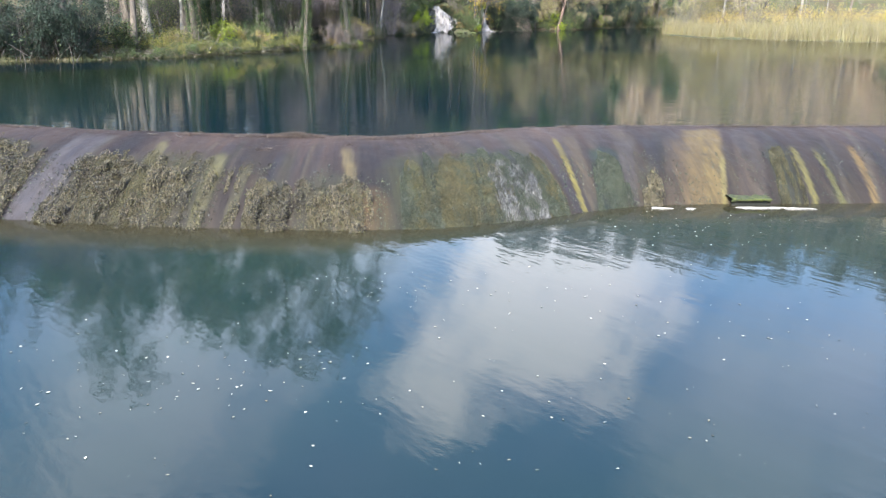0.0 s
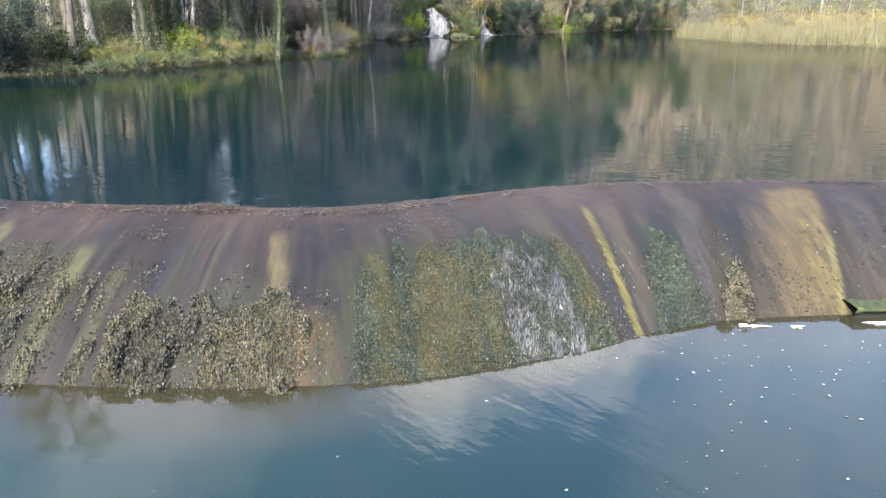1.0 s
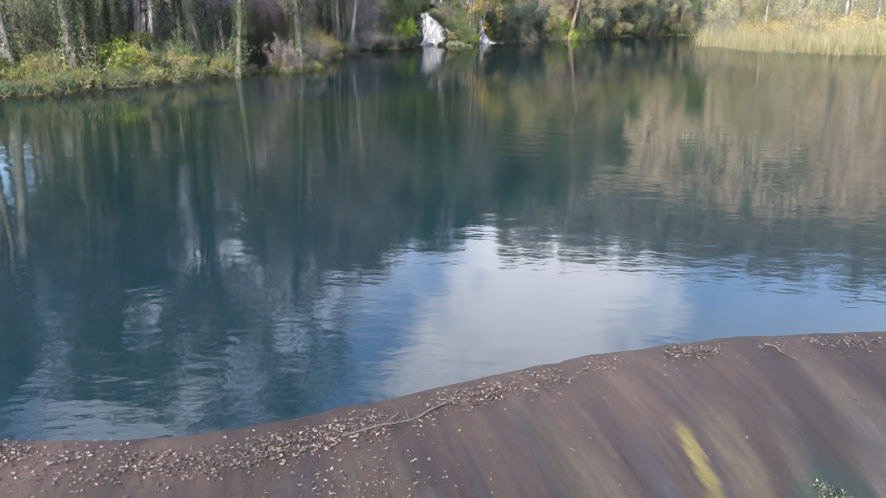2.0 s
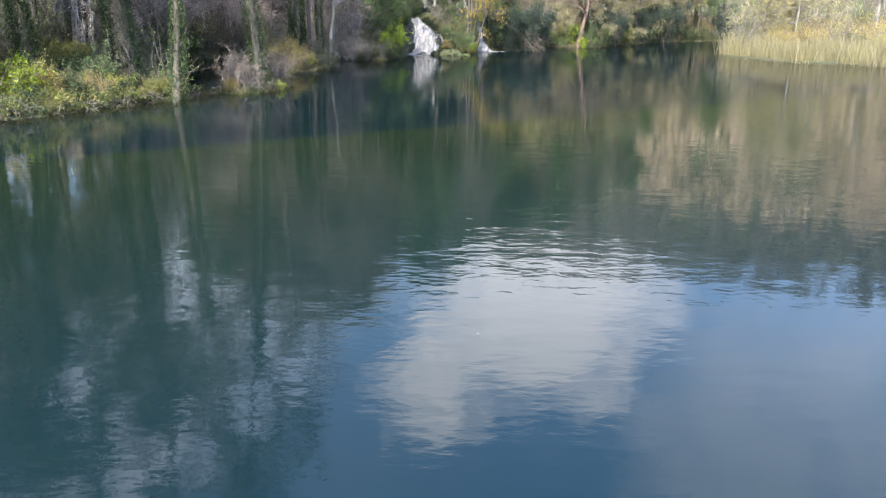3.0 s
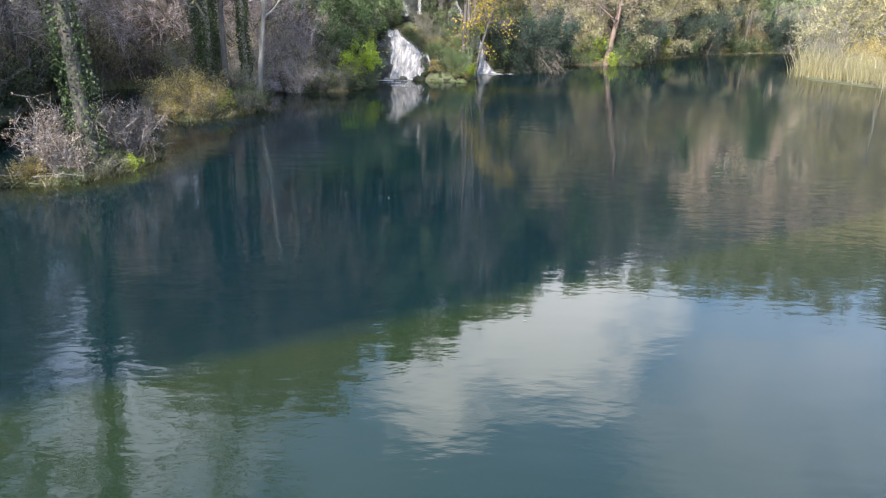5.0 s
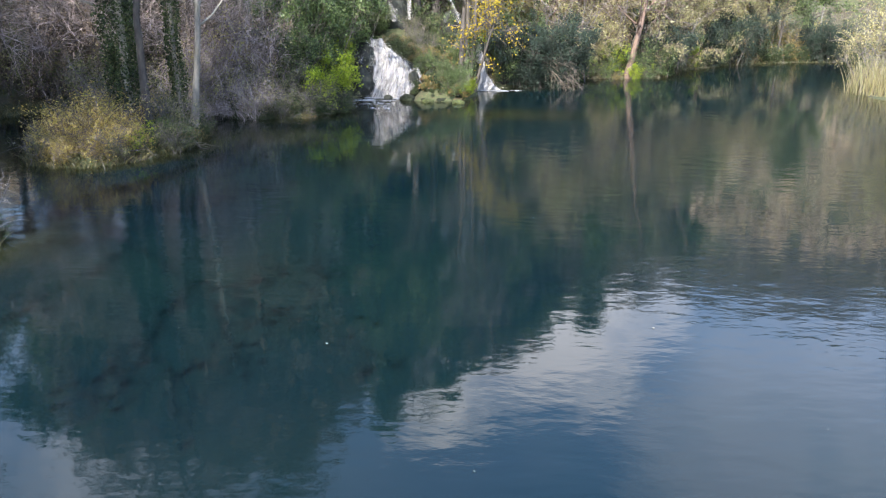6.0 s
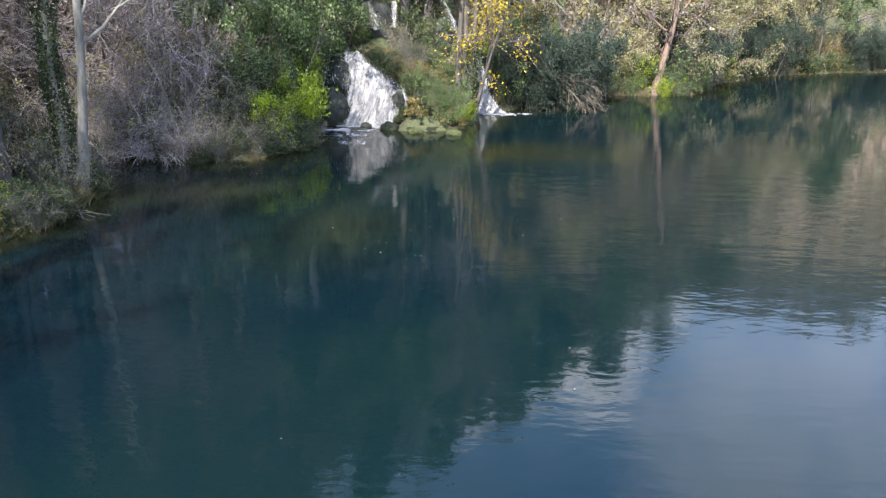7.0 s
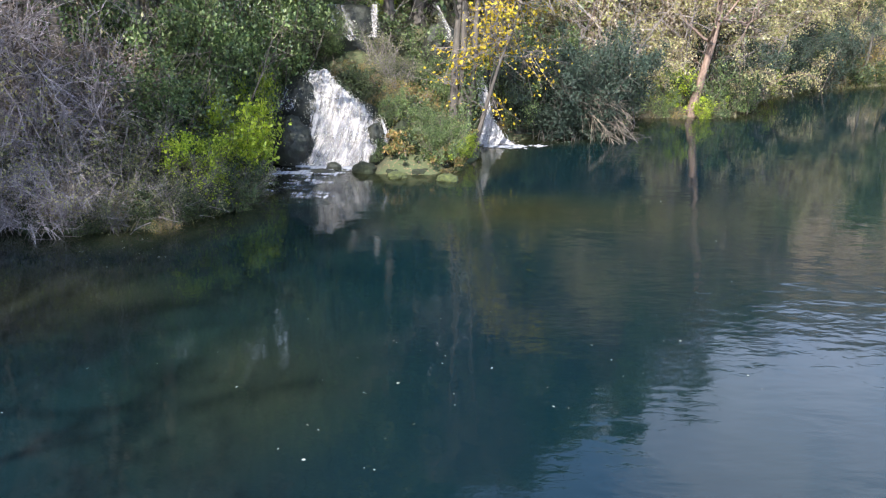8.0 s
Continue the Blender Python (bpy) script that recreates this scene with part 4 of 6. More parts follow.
def build_wood():
    r = random.Random(5)
    stand = []

    def zone(n, x0, x1, y0, y1, gap, dmin, dmax, kinds, size, avoid=None):
        made = 0
        for _ in range(n * 60):
            if made >= n:
                return
            x, y = r.uniform(x0, x1), r.uniform(y0, y1)
            d = float(distance_in(np.array([(x, y)]), SHORE)[0])
            if before_wood_fall(x, y) or sky_gap(x, y):
                continue
            if not dmin < d < dmax or min([99] + [math.hypot(x - a, y - b) for a, b in stand]) < gap or (avoid and avoid(x, y)):
                continue
            stand.append((x, y))
            made += 1
            place(TREES[r.choice(kinds)], x, y, r.uniform(0, 360), r.uniform(*size), 0.1)

    # the near wooded point, thick overhead
    zone(9, -25, -13.5, 45, 63, 3.0, 1.4, 7, (1, 2, 4, 6, 0), (0.85, 1.08))
    zone(7, -42, -22, 42, 51, 2.4, 1.2, 9, (5, 2, 5), (0.42, 0.55))
    zone(5, -26, -12, 45, 63, 3.0, 5.0, 18, (0, 1, 3), (0.85, 1.1))
    zone(4, -21, -14, 54, 63, 2.2, 0.8, 6, (6, 2), (1.0, 1.2))
    # the slope behind it
    zone(12, -24, -9, 78, 97, 2.6, 6.0, 24, (5, 6, 1), (1.0, 1.25))
    zone(7, -36, -14, 63, 88, 3.3, 2.0, 24, (0, 2, 3, 0), (0.75, 1.0))
    # behind the bay
    zone(6, -20, -9, 84.5, 93, 2.4, 1.6, 12, (6, 1, 2), (0.85, 1.1))
    zone(4, -24, -15, 68, 84, 2.4, 1.4, 9, (6, 1, 2), (0.8, 1.0))
    zone(26, -64, -22, 66, 100, 3.4, 5.0, 60, (5, 6, 5, 1), (0.9, 1.2))
    zone(7, -12, -4.5, 82, 93, 2.4, 1.8, 12, (0, 1, 6), (1.05, 1.25))
    # above the falls
    zone(24, -9, 11, 93.5, 108, 2.7, 2.5, 16, (5, 5, 5, 1, 4, 6), (0.85, 1.08))
    # the far bank
    zone(24, 9, 23, 104, 126, 2.7, 3.0, 24, (5, 5, 4, 6, 2, 7), (0.9, 1.15))
    zone(16, 14, 36, 106, 124, 2.4, 1.5, 16, (6, 5, 2), (0.45, 0.7))
    for x, y, turn, size in ((13.0, 102.4, 20, 0.9), (15.6, 103.2, -30, 1.0), (18.2, 106.2, 10, 0.9), (21.5, 110.0, -20, 0.8), (24.5, 113.5, 30, 0.85), (8.4, 98.6, 60, 0.8), (28.5, 116.5, 0, 0.8),
                          (11.2, 100.9, 200, 0.62), (12.6, 101.0, 10, 0.58), (14.9, 101.6, 80, 0.66), (16.2, 102.6, -40, 0.6), (9.3, 98.9, 140, 0.6), (18.6, 105.6, 100, 0.6)):
        place(TREES[7], x, y, turn, size, 0.1)
    for x, y, turn, size in ((-17.2, 75.6, 60, 1.0), (-15.2, 82.6, 130, 0.9), (-11.6, 83.4, 200, 0.95), (-8.9, 83.4, 20, 0.85), (-19.4, 79.0, 300, 1.1), (-13.2, 85.2, 90, 1.1)):
        place(TREES[8], x, y, turn, size, 0.1)
    for x, y, kind, size in ((-15.4, 83.6, 6, 1.0), (-18.6, 86.6, 5, 1.05), (-12.6, 86.8, 1, 1.0), (-16.6, 90.0, 5, 1.1)):
        place(TREES[kind], x, y, 37 * x, size, 0.1)
    # thin sunlit trees on the low right-hand shore
    zone(12, 24, 60, 112, 135, 4.5, 3.0, 40, (3, 3, 0), (0.5, 0.7))


build_wood()

# more thickets up the slopes and round the falls
SHRUBS["tan"] = [shrub((0, 0, 0), 1.3, 1.5, M_TWIG_BROWN, M_TAN, 5600, 0.085, 0.35, stems=50, twigs=600, clumps=110, fill=0.4, label="dry tan and yellow bush at the water's edge", seed=21)]
SHRUBS["brown"] = [shrub((0, 0, 0), 1.9, 3.0, M_TWIG, M_BROWN, 2600, 0.085, twigs=420, twig_r=0.0105, stems=24, droop=0.08, label="withered brown-pink shrub with dense fine twigs", seed=22)]
SHRUBS["dusky"] = [shrub((0, 0, 0), 1.5, 3.2, M_BARK_DARK, M_DUSKY, 15000, 0.13, 0.3, stems=24, twigs=420, clumps=170, droop=0.22, label="dusky drooping evergreen bush over the water", seed=23)]
SHRUBS["lush"] = [shrub((0, 0, 0), 1.4, 2.6, M_BARK, M_GREEN, 15000, 0.066, 0.7, stems=22, twigs=260, clumps=230, fill=0.06, label="lush dense green bush beside the waterfall", seed=24)]
SHRUBS["rust"] = [shrub((0, 0, 0), 1.5, 1.6, M_TWIG_BROWN, M_RUST, 3800, 0.08, 0.7, stems=26, twigs=400, clumps=90, fill=0.25, label="low green and rust-brown leafy growth by the falls", seed=26)]
SHRUBS["gold"] = [shrub((0, 0, 0), 0.8, 2.2, M_BARK, M_LIME, 4600, 0.08, 0.75, stems=14, twigs=160, clumps=60, fill=0.1, label="bright yellow-green bush beside the waterfall", seed=25)]
SHRUBS["bramble"] = [shrub((0, 0, 0), 1.7, 2.0, M_CANE, M_BROWN, 1500, 0.075, stems=46, twigs=1300, droop=0.42, twig_r=0.009, clumps=90, fill=0.5, label="arching lilac-grey bramble canes with a few brown leaves", seed=27),
                     shrub((0, 0, 0), 1.5, 2.8, M_CANE, M_PALE, 2400, 0.085, stems=40, twigs=1200, droop=0.2, twig_r=0.009, clumps=90, fill=0.5, label="pale tangle of bare canes with few sage leaves", seed=28)]
SHRUBS["herby"] = [shrub((0, 0, 0), 1.5, 1.9, M_TWIG_BROWN, M_HERB, 6500, 0.085, 0.55, stems=20, twigs=260, clumps=130, fill=0.2, label="yellowing green bush of leafy herbs on the wooded point", seed=29),
                   shrub((0, 0, 0), 1.4, 1.6, M_TWIG_BROWN, M_GREEN, 5500, 0.085, 0.55, stems=18, twigs=240, clumps=120, fill=0.2, label="leafy green bush on the wooded point", seed=30)]
put_first(SHRUBS["herby"][0], -15.6, 55.0, 20, 0.8)
put_first(SHRUBS["herby"][1], -13.6, 57.6, 20, 0.7)
put_first(SHRUBS["bramble"][0], -6.6, 81.3, 20, 0.7)
put_first(SHRUBS["bramble"][1], -7.4, 83.0, 20, 1.0)
put_first(SHRUBS["lush"][0], -4.4, 84.2, 10, 1.15)
put_first(SHRUBS["gold"][0], -3.05, 83.0, 10, 0.75)
put_first(SHRUBS["tan"][0], -8.5, 73.1, 20, 1.0)
put_first(SHRUBS["brown"][0], -16.6, 67.2, 20, 1.0)
put_first(SHRUBS["dusky"][0], 6.9, 93.75, 50, 1.15)
put_first(SHRUBS["rust"][0], 1.3, 90.0, 50, 0.6)


def scatter(kinds, spots, seed, size, tall=(0.85, 1.2)):
    r = random.Random(seed)
    for x, y in spots:
        kind = r.choice(kinds)
        if before_wood_fall(x, y) and y > 60:
            continue
        place(r.choice(SHRUBS[kind]), x, y, r.uniform(0, 360), r.uniform(*size), 0.05, r.uniform(*tall))


def field(n, x0, x1, y0, y1, gap, seed, dmin=0.8, dmax=40):
    """Places spread over the land of a rectangle, no two nearer than the gap."""
    r = random.Random(seed)
    out = []
    for _ in range(n * 30):
        if len(out) >= n:
            break
        x, y = r.uniform(x0, x1), r.uniform(y0, y1)
        if all(math.hypot(x - a, y - b) >= gap for a, b in out):
            d = float(distance_in(np.array([(x, y)]), SHORE)[0])
            if dmin < d < dmax:
                out.append((x, y))
    return out


def undergrowth(name, spots, leaf, stem, seed, label, height, size=0.14, n_leaf=640, low=False, stems=40, wide=0.5):
    """A thicket nobody could count: stems and leaf clumps, joined."""
    r = np.random.default_rng(seed)
    vs, fs, mats, n = [], [], [], 0
    for x, y in spots:
        if before_wood_fall(x, y) and not low:
            continue
        h = height * r.uniform(0.6, 1.3)
        base = np.array([x, y, ground_z(x, y)])
        st = wander(base + r.normal(size=(stems, 3)) * [wide, wide, 0], np.column_stack([r.normal(size=(stems, 2)) * 0.5, np.ones(stems)]), h * r.uniform(0.6, 1.2, stems), 2, 0.2, 0.02, r)
        v, f = tubes(st, np.full((stems, 1), 0.014) * np.linspace(1, 0.3, 3), 3)
        f = np.concatenate([f[:, [0, 1, 2]], f[:, [0, 2, 3]]])
        c, _, _, _ = pick_along(st, 26, 0.2, 1.0, r)
        c = c[r.integers(0, 26, n_leaf)] + r.normal(size=(n_leaf, 3)) * 0.3 * height / 2.4
        v2, f2 = leaves(c, size, 0.5, None, r)
        vs += [v, v2]
        fs += [f + n, f2 + n + len(v)]
        mats += [np.zeros(len(f), np.int32), np.ones(len(f2), np.int32)]
        n += len(v) + len(v2)
    me = mesh_of(name, np.concatenate(vs), np.concatenate(fs), stem)
    me.materials.append(leaf)
    me.polygons.foreach_set("material_index", np.concatenate(mats))
    tagged(new(name, me), label, "undergrowth", kind="stuff")


thicket(["herby", "rust", "ivy", "herby"], shore_spots(3, 8, 1.4, 0.7), 0.4, (0.35, 0.6), 1)
thicket(["herby", "ivy", "herby"], shore_spots(3, 6, 1.9, 2.8), 0.9, (0.45, 0.75), 2)
undergrowth("undergrowth", np.concatenate([shore_spots(1, 3, 1.6, 1.0), shore_spots(1, 4, 2.2, 3.6)]), M_IVY, M_TWIG_BROWN, 42, "dark ivy and evergreen scrub along the shaded bank", 2.4)
thicket(["brown", "ivy", "olive", "ivy"], shore_spots(9, 14, 2.4, 1.4), 0.6, (0.8, 1.1), 3)
thicket(["brown", "olive", "ivy"], shore_spots(14, 18, 1.5, 1.0), 0.4, (0.7, 1.0), 4)
thicket(["ivy", "olive", "rust", "ivy", "brown"], shore_spots(15, 20, 0.9, 0.35), 0.2, (0.34, 0.5), 5)
thicket(["brown", "olive", "ivy", "bare"], shore_spots(14, 22, 2.2, 3.0), 0.8, (0.9, 1.3), 6)
thicket(["lush", "rust", "ivy", "gold", "lush", "ivy"], shore_spots(29, 36, 1.3, 0.7), 0.4, (0.6, 0.9), 8)

scatter(["dusky", "ivy", "dusky"], shore_spots(1, 3, 2.6, 0.7), 73, (0.9, 1.25), (0.9, 1.1))
# left wood floor
undergrowth("undergrowth", [q for q in field(60, -27, -11.5, 59, 72, 1.2, 44, 0.6, 12) if not before_wood_fall(*q)], M_GREEN, M_TWIG_BROWN, 44, "green ivy and scrub under the trees of the point", 2.6, 0.1, 900)
undergrowth("undergrowth", field(90, -48, -12, 47, 90, 1.8, 31), M_OLIVE, M_TWIG_BROWN, 31, "tangled olive and brown undergrowth on the wood's floor", 2.4)
undergrowth("herbs", [q for q in field(150, -22, -10.5, 50, 72, 0.75, 43, 0.2, 9) if before_wood_fall(*q) or q[1] < 59], M_HERB, M_TWIG_BROWN, 43, "low yellowing herbs and fern on the wooded point", 0.75, 0.085, 620, True, 10)
undergrowth("bank_fringe", shore_spots(3, 8, 0.4, 0.12), M_IVY, M_TWIG_BROWN, 47, "dark trailing ivy and roots over the undercut bank", 0.4, 0.085, 260, True, 8, 0.16)
# slope left of the falls
scatter(["bramble", "brown", "bramble", "bare", "olive"], field(24, -16, -3.4, 82, 94, 1.7, 32, 1.6), 32, (0.9, 1.4))
# above the falls
scatter(["green", "olive", "lime", "ivy", "olive", "green", "green"], field(26, -4, 9, 94.3, 102, 1.5, 33, 1.6), 33, (0.7, 1.15))
# far bank behind the leaning trees
scatter(["ivy", "lush", "rust", "ivy", "dusky", "lush"], field(14, 8, 20, 99, 107, 1.8, 34, 1.2), 34, (0.9, 1.4))
undergrowth("undergrowth", field(70, 7, 24, 98, 122, 1.7, 38, 1.5), M_IVY, M_TWIG_BROWN, 38, "dark green scrub under the far bank's trees", 2.4, 0.13)
undergrowth("undergrowth", field(60, -22, -5, 78, 100, 1.8, 39, 4.0), M_OLIVE, M_TWIG_BROWN, 39, "olive and brown scrub up the shaded slope", 2.4)
undergrowth("undergrowth", field(80, 18, 44, 105, 134, 1.8, 35, 0.5), M_RUST, M_TWIG_BROWN, 35, "withered rust and green scrub on the far bank", 2.2)
undergrowth("undergrowth", field(46, -13, 12, 97, 112, 1.8, 40, 4.0), M_GREEN, M_TWIG_BROWN, 40, "dark green undergrowth on the height above the falls", 6.5, 0.34)
# behind the reeds
undergrowth("undergrowth", field(150, 27, 80, 92, 128, 1.9, 36, 3.0, 45), M_TAN, M_TWIG_BROWN, 36, "sunlit tan and yellow scrub behind the reed bed", 2.6)
undergrowth("undergrowth", field(70, -4, 62, 121, 146, 2.6, 37, 4.0, 60), M_OLIVE, M_TWIG_BROWN, 37, "olive and brown wood edge beyond the far bank", 4.5)
# sunlit bushes where the reeds begin
scatter(["tan", "olive", "tan", "tan"], field(14, 26.5, 37, 93, 106, 1.6, 65, 0.5), 66, (1.0, 1.5), (1.0, 1.3))
# islet
for _x, _y, _k, _s in ((-8.9, 61.0, "tan", 0.36), (-8.2, 61.3, "brown", 0.5), (-7.5, 62.3, "ivy", 0.36), (-8.4, 62.4, "brown", 0.62), (-7.3, 63.6, "brown", 0.5),
                       (-7.7, 64.5, "brown", 0.5), (-8.8, 62.0, "brown", 0.55), (-7.0, 62.7, "lime", 0.26), (-8.0, 61.0, "ivy", 0.26), (-7.4, 61.8, "olive", 0.32), (-9.1, 61.4, "ivy", 0.26),
                       (-7.1, 64.3, "ivy", 0.3), (-8.1, 63.4, "olive", 0.5)):
    scatter([_k], [(_x, _y)], int(_x * -100), (_s, _s + 0.05), (0.9, 1.0))
# the tan point below the ivy trees, the bare bank beyond it
for _x, _y, _k, _s in ((-8.3, 72.2, "tan", 0.75), (-9.2, 72.4, "tan", 0.85), (-9.8, 72.9, "tan", 0.6), (-7.3, 72.9, "lime", 0.34), (-6.7, 74.2, "ivy", 0.5), (-7.7, 73.0, "tan", 0.75),
                       (-8.7, 74.2, "tan", 1.0), (-7.0, 75.6, "olive", 0.55), (-8.0, 76.3, "olive", 0.7), (-9.4, 76.4, "olive", 0.7), (-9.9, 74.3, "tan", 0.7), (-6.9, 73.3, "ivy", 0.35),
                       (-7.4, 74.0, "lime", 0.36), (-6.6, 75.3, "rust", 0.5), (-6.5, 76.6, "ivy", 0.45), (-7.1, 77.8, "olive", 0.55), (-8.3, 78.1, "ivy", 0.5), (-10.2, 73.6, "ivy", 0.35), (-9.6, 71.9, "olive", 0.35),
                       (-8.9, 71.6, "tan", 0.4), (-7.6, 72.0, "olive", 0.35), (-6.5, 73.6, "olive", 0.34),
                       (-5.4, 81.1, "bramble", 0.55), (-4.5, 81.2, "olive", 0.5), (-4.0, 81.5, "ivy", 0.42), (-5.0, 81.6, "rust", 0.5), (-6.2, 80.9, "ivy", 0.3), (-5.0, 80.9, "ivy", 0.3), (-3.5, 81.3, "rust", 0.35), (-3.6, 81.8, "olive", 0.5), (-4.6, 82.6, "olive", 0.8), (-7.8, 81.5, "bramble", 0.7), (-9.0, 82.0, "bramble", 0.75),
                       (-6.0, 82.0, "bramble", 0.8), (-7.6, 82.3, "bramble", 0.95), (-3.2, 82.7, "olive", 0.5), (-2.6, 84.0, "ivy", 0.6), (-2.6, 85.0, "ivy", 0.6), (-3.0, 83.4, "ivy", 0.5)):
    scatter([_k], [(_x, _y)], int(_x * -100) + int(_y), (_s, _s + 0.05), (0.9, 1.05))
# green and lime growth beside the main fall
scatter(["lush"], [(-4.9, 85.2), (-3.9, 86.4), (-2.9, 90.4), (-4.0, 88.6)], 41, (1.05, 1.25), (1.2, 1.4))
scatter(["gold"], [(-2.75, 84.6), (-3.3, 84.5), (-2.5, 86.5)], 42, (0.7, 0.85), (1.7, 2.2))
scatter(["olive", "rust", "ivy"], [(-2.6, 83.3), (-2.9, 82.6), (-2.4, 84.4), (-3.3, 82.2)], 53, (0.4, 0.55), (0.8, 1.0))
scatter(["olive", "lush"], [(-2.9, 90.2), (-3.6, 89.3), (-1.9, 91.2), (0.6, 91.6), (-2.4, 92.0)], 43, (0.32, 0.42))
# the green mound between the falls
scatter(["rust", "ivy"], [(0.75, 87.9), (1.2, 87.9), (1.7, 87.9), (2.2, 87.8), (2.7, 87.6), (0.9, 88.4), (1.5, 88.3), (2.0, 88.3), (3.1, 88.0)], 71, (0.24, 0.32), (0.6, 0.8))
scatter(["ivy", "rust", "ivy"], [(-0.9, 90.7), (-0.2, 90.5), (0.5, 90.4), (0.2, 91.0), (-0.6, 91.3), (1.0, 90.9), (1.1, 89.3), (1.7, 89.0), (2.3, 88.9)], 72, (0.5, 0.62), (0.8, 1.0))
scatter(["rust", "ivy", "rust", "ivy", "rust", "lush"], field(12, 1.0, 3.4, 87.6, 92.4, 0.5, 61, 0.25), 44, (0.3, 0.44))
undergrowth("undergrowth", field(60, 1.0, 3.2, 87.6, 92.6, 0.34, 45, 0.1), M_RUST, M_TWIG_BROWN, 45, "low green and rust-brown leaves over the mound by the falls", 0.4, 0.095, 420, False, 8, 0.16)
undergrowth("undergrowth", field(50, 0.9, 3.3, 87.5, 92.6, 0.38, 46, 0.05), M_IVY, M_TWIG_BROWN, 46, "dark ivy over the mound between the falls", 0.3, 0.085, 420, False, 6, 0.16)
scatter(["lush", "rust"], [(2.6, 88.0), (3.1, 88.8), (3.4, 89.8)], 51, (0.3, 0.38))
scatter(["rust", "lush", "rust", "olive", "ivy"], field(22, -2.4, 2.6, 90.6, 94.0, 0.65, 62, 0.4), 45, (0.4, 0.6))
scatter(["lime"], [(3.3, 89.2), (2.9, 88.3), (12.4, 99.9), (15.4, 100.8), (-15, 54.3), (-13.9, 60.8)], 46, (0.35, 0.5), (0.7, 0.9))
scatter(["lime"], [(-15.3, 54.6), (13.2, 100.8)], 47, (0.9, 1.0), (0.9, 1.1))

for _x, _y, _k, _s in ((11.4, 99.7, "green", 0.5), (12.2, 99.6, "green", 0.55), (13.0, 99.5, "rust", 0.55), (14.2, 99.7, "lime", 0.5), (15.0, 100.1, "green", 0.6), (15.9, 100.9, "green", 0.7),
                       (16.6, 102.0, "ivy", 0.8), (10.6, 99.3, "ivy", 0.6), (9.8, 97.6, "green", 0.8), (8.9, 96.0, "green", 0.7)):
    scatter([_k], [(_x, _y)], int(_x * 100) + int(_y), (_s, _s + 0.05), (0.9, 1.05))
scatter(["ivy", "lush", "rust", "ivy", "dusky"], shore_spots(34, 38, 1.5, 0.7), 49, (0.7, 1.1))

# thick low growth over the near wooded point
scatter(["herby", "herby", "rust", "ivy", "herby"], field(36, -21, -10.8, 50, 58.6, 0.95, 63, 0.15, 4.0), 64, (0.42, 0.68), (0.8, 1.1))
# yellowing herbs and low bushes at the tip of the wooded point
for _x, _y, _k, _s in ((-15.6, 54.2, "lime", 0.5), (-14.7, 55.4, "tan", 0.6), (-14.0, 56.4, "green", 0.5), (-13.3, 56.2, "tan", 0.55), (-12.9, 57.2, "lime", 0.4), (-13.8, 57.8, "green", 0.55),
                       (-12.2, 57.6, "ivy", 0.4), (-12.4, 58.8, "rust", 0.45), (-16.6, 53.2, "rust", 0.6), (-17.8, 51.6, "tan", 0.6), (-15.4, 56.6, "green", 0.6), (-14.8, 58.8, "ivy", 0.6)):
    scatter([_k], [(_x, _y)], int(_x * -100) + int(_y), (_s, _s + 0.05), (1.0, 1.3))

# single trees that stand out
tree((-19.6, 52.2, ground_z(-19.6, 52.2)), 17, 0.31, M_BARK_PALE, (-0.05, -0.02), 12, 700, ivy=300, ivy_to=0.25, label="stout pale-barked tree on the near wooded point", seed=51)
tree((-20.9, 52.6, ground_z(-20.9, 52.6)), 14, 0.12, M_BARK_PALE, (-0.09, 0.0), 9, 500, label="slender pale stem beside a stout tree", seed=52)
tree((-21.5, 53.2, ground_z(-21.5, 53.2)), 14, 0.1, M_BARK, (-0.06, 0.02), 9, 500, label="slender grey stem on the wooded point", seed=53)
tree((-16.9, 54.2, ground_z(-16.9, 54.2)), 17, 0.2, M_BARK_RED, (0.01, 0.0), 12, 700, M_TWIG_BROWN, ivy=1800, ivy_to=0.4, label="brown-barked tree with dry ivy", seed=54)
tree((-13.5, 60.3, ground_z(-13.5, 60.3)), 24, 0.38, M_BARK, (-0.02, -0.01), 26, 2400, M_TWIG_BROWN, M_OLIVE, 5000, 0.15, ivy=2600, ivy_to=0.6, first=0.3, label="thick grey trunk with ivy from head height up", seed=55)
tree((-16.9, 58.6, ground_z(-16.9, 58.6)), 19, 0.24, M_BARK, (-0.1, 0.0), 24, 2200, M_TWIG_BROWN, M_OLIVE, 11000, 0.18, first=0.36, spread=0.42, ivy=3000, ivy_to=0.6, puff=0.36, label="thick ivy-sleeved trunk leaning over the herbs", seed=49)
tree((-15.9, 67.2, ground_z(-15.9, 67.2)), 22, 0.2, M_BARK_DARK, (0.0, 0.0), 24, 2200, M_TWIG_BROWN, M_OLIVE, 6000, 0.17, first=0.34, spread=0.4, label="tall tree with thinning olive leaves by the bay", seed=48)
tree((-14.6, 61.6, ground_z(-14.6, 61.6)), 22, 0.19, M_BARK_PALE, (-0.02, 0.0), 12, 700, ivy=1500, ivy_to=0.5, label="ivy-wrapped tree in the shaded wood", seed=56)
tree((-10.4, 57.5, ground_z(-10.4, 57.5)), 22, 0.14, M_BARK, (0.05, 0.0), 22, 2200, M_TWIG_BROWN, M_OLIVE, 4500, 0.16, spread=0.36, ivy=1400, ivy_to=0.5, label="slim leaning tree at the water's edge, ivy-wrapped", seed=57)
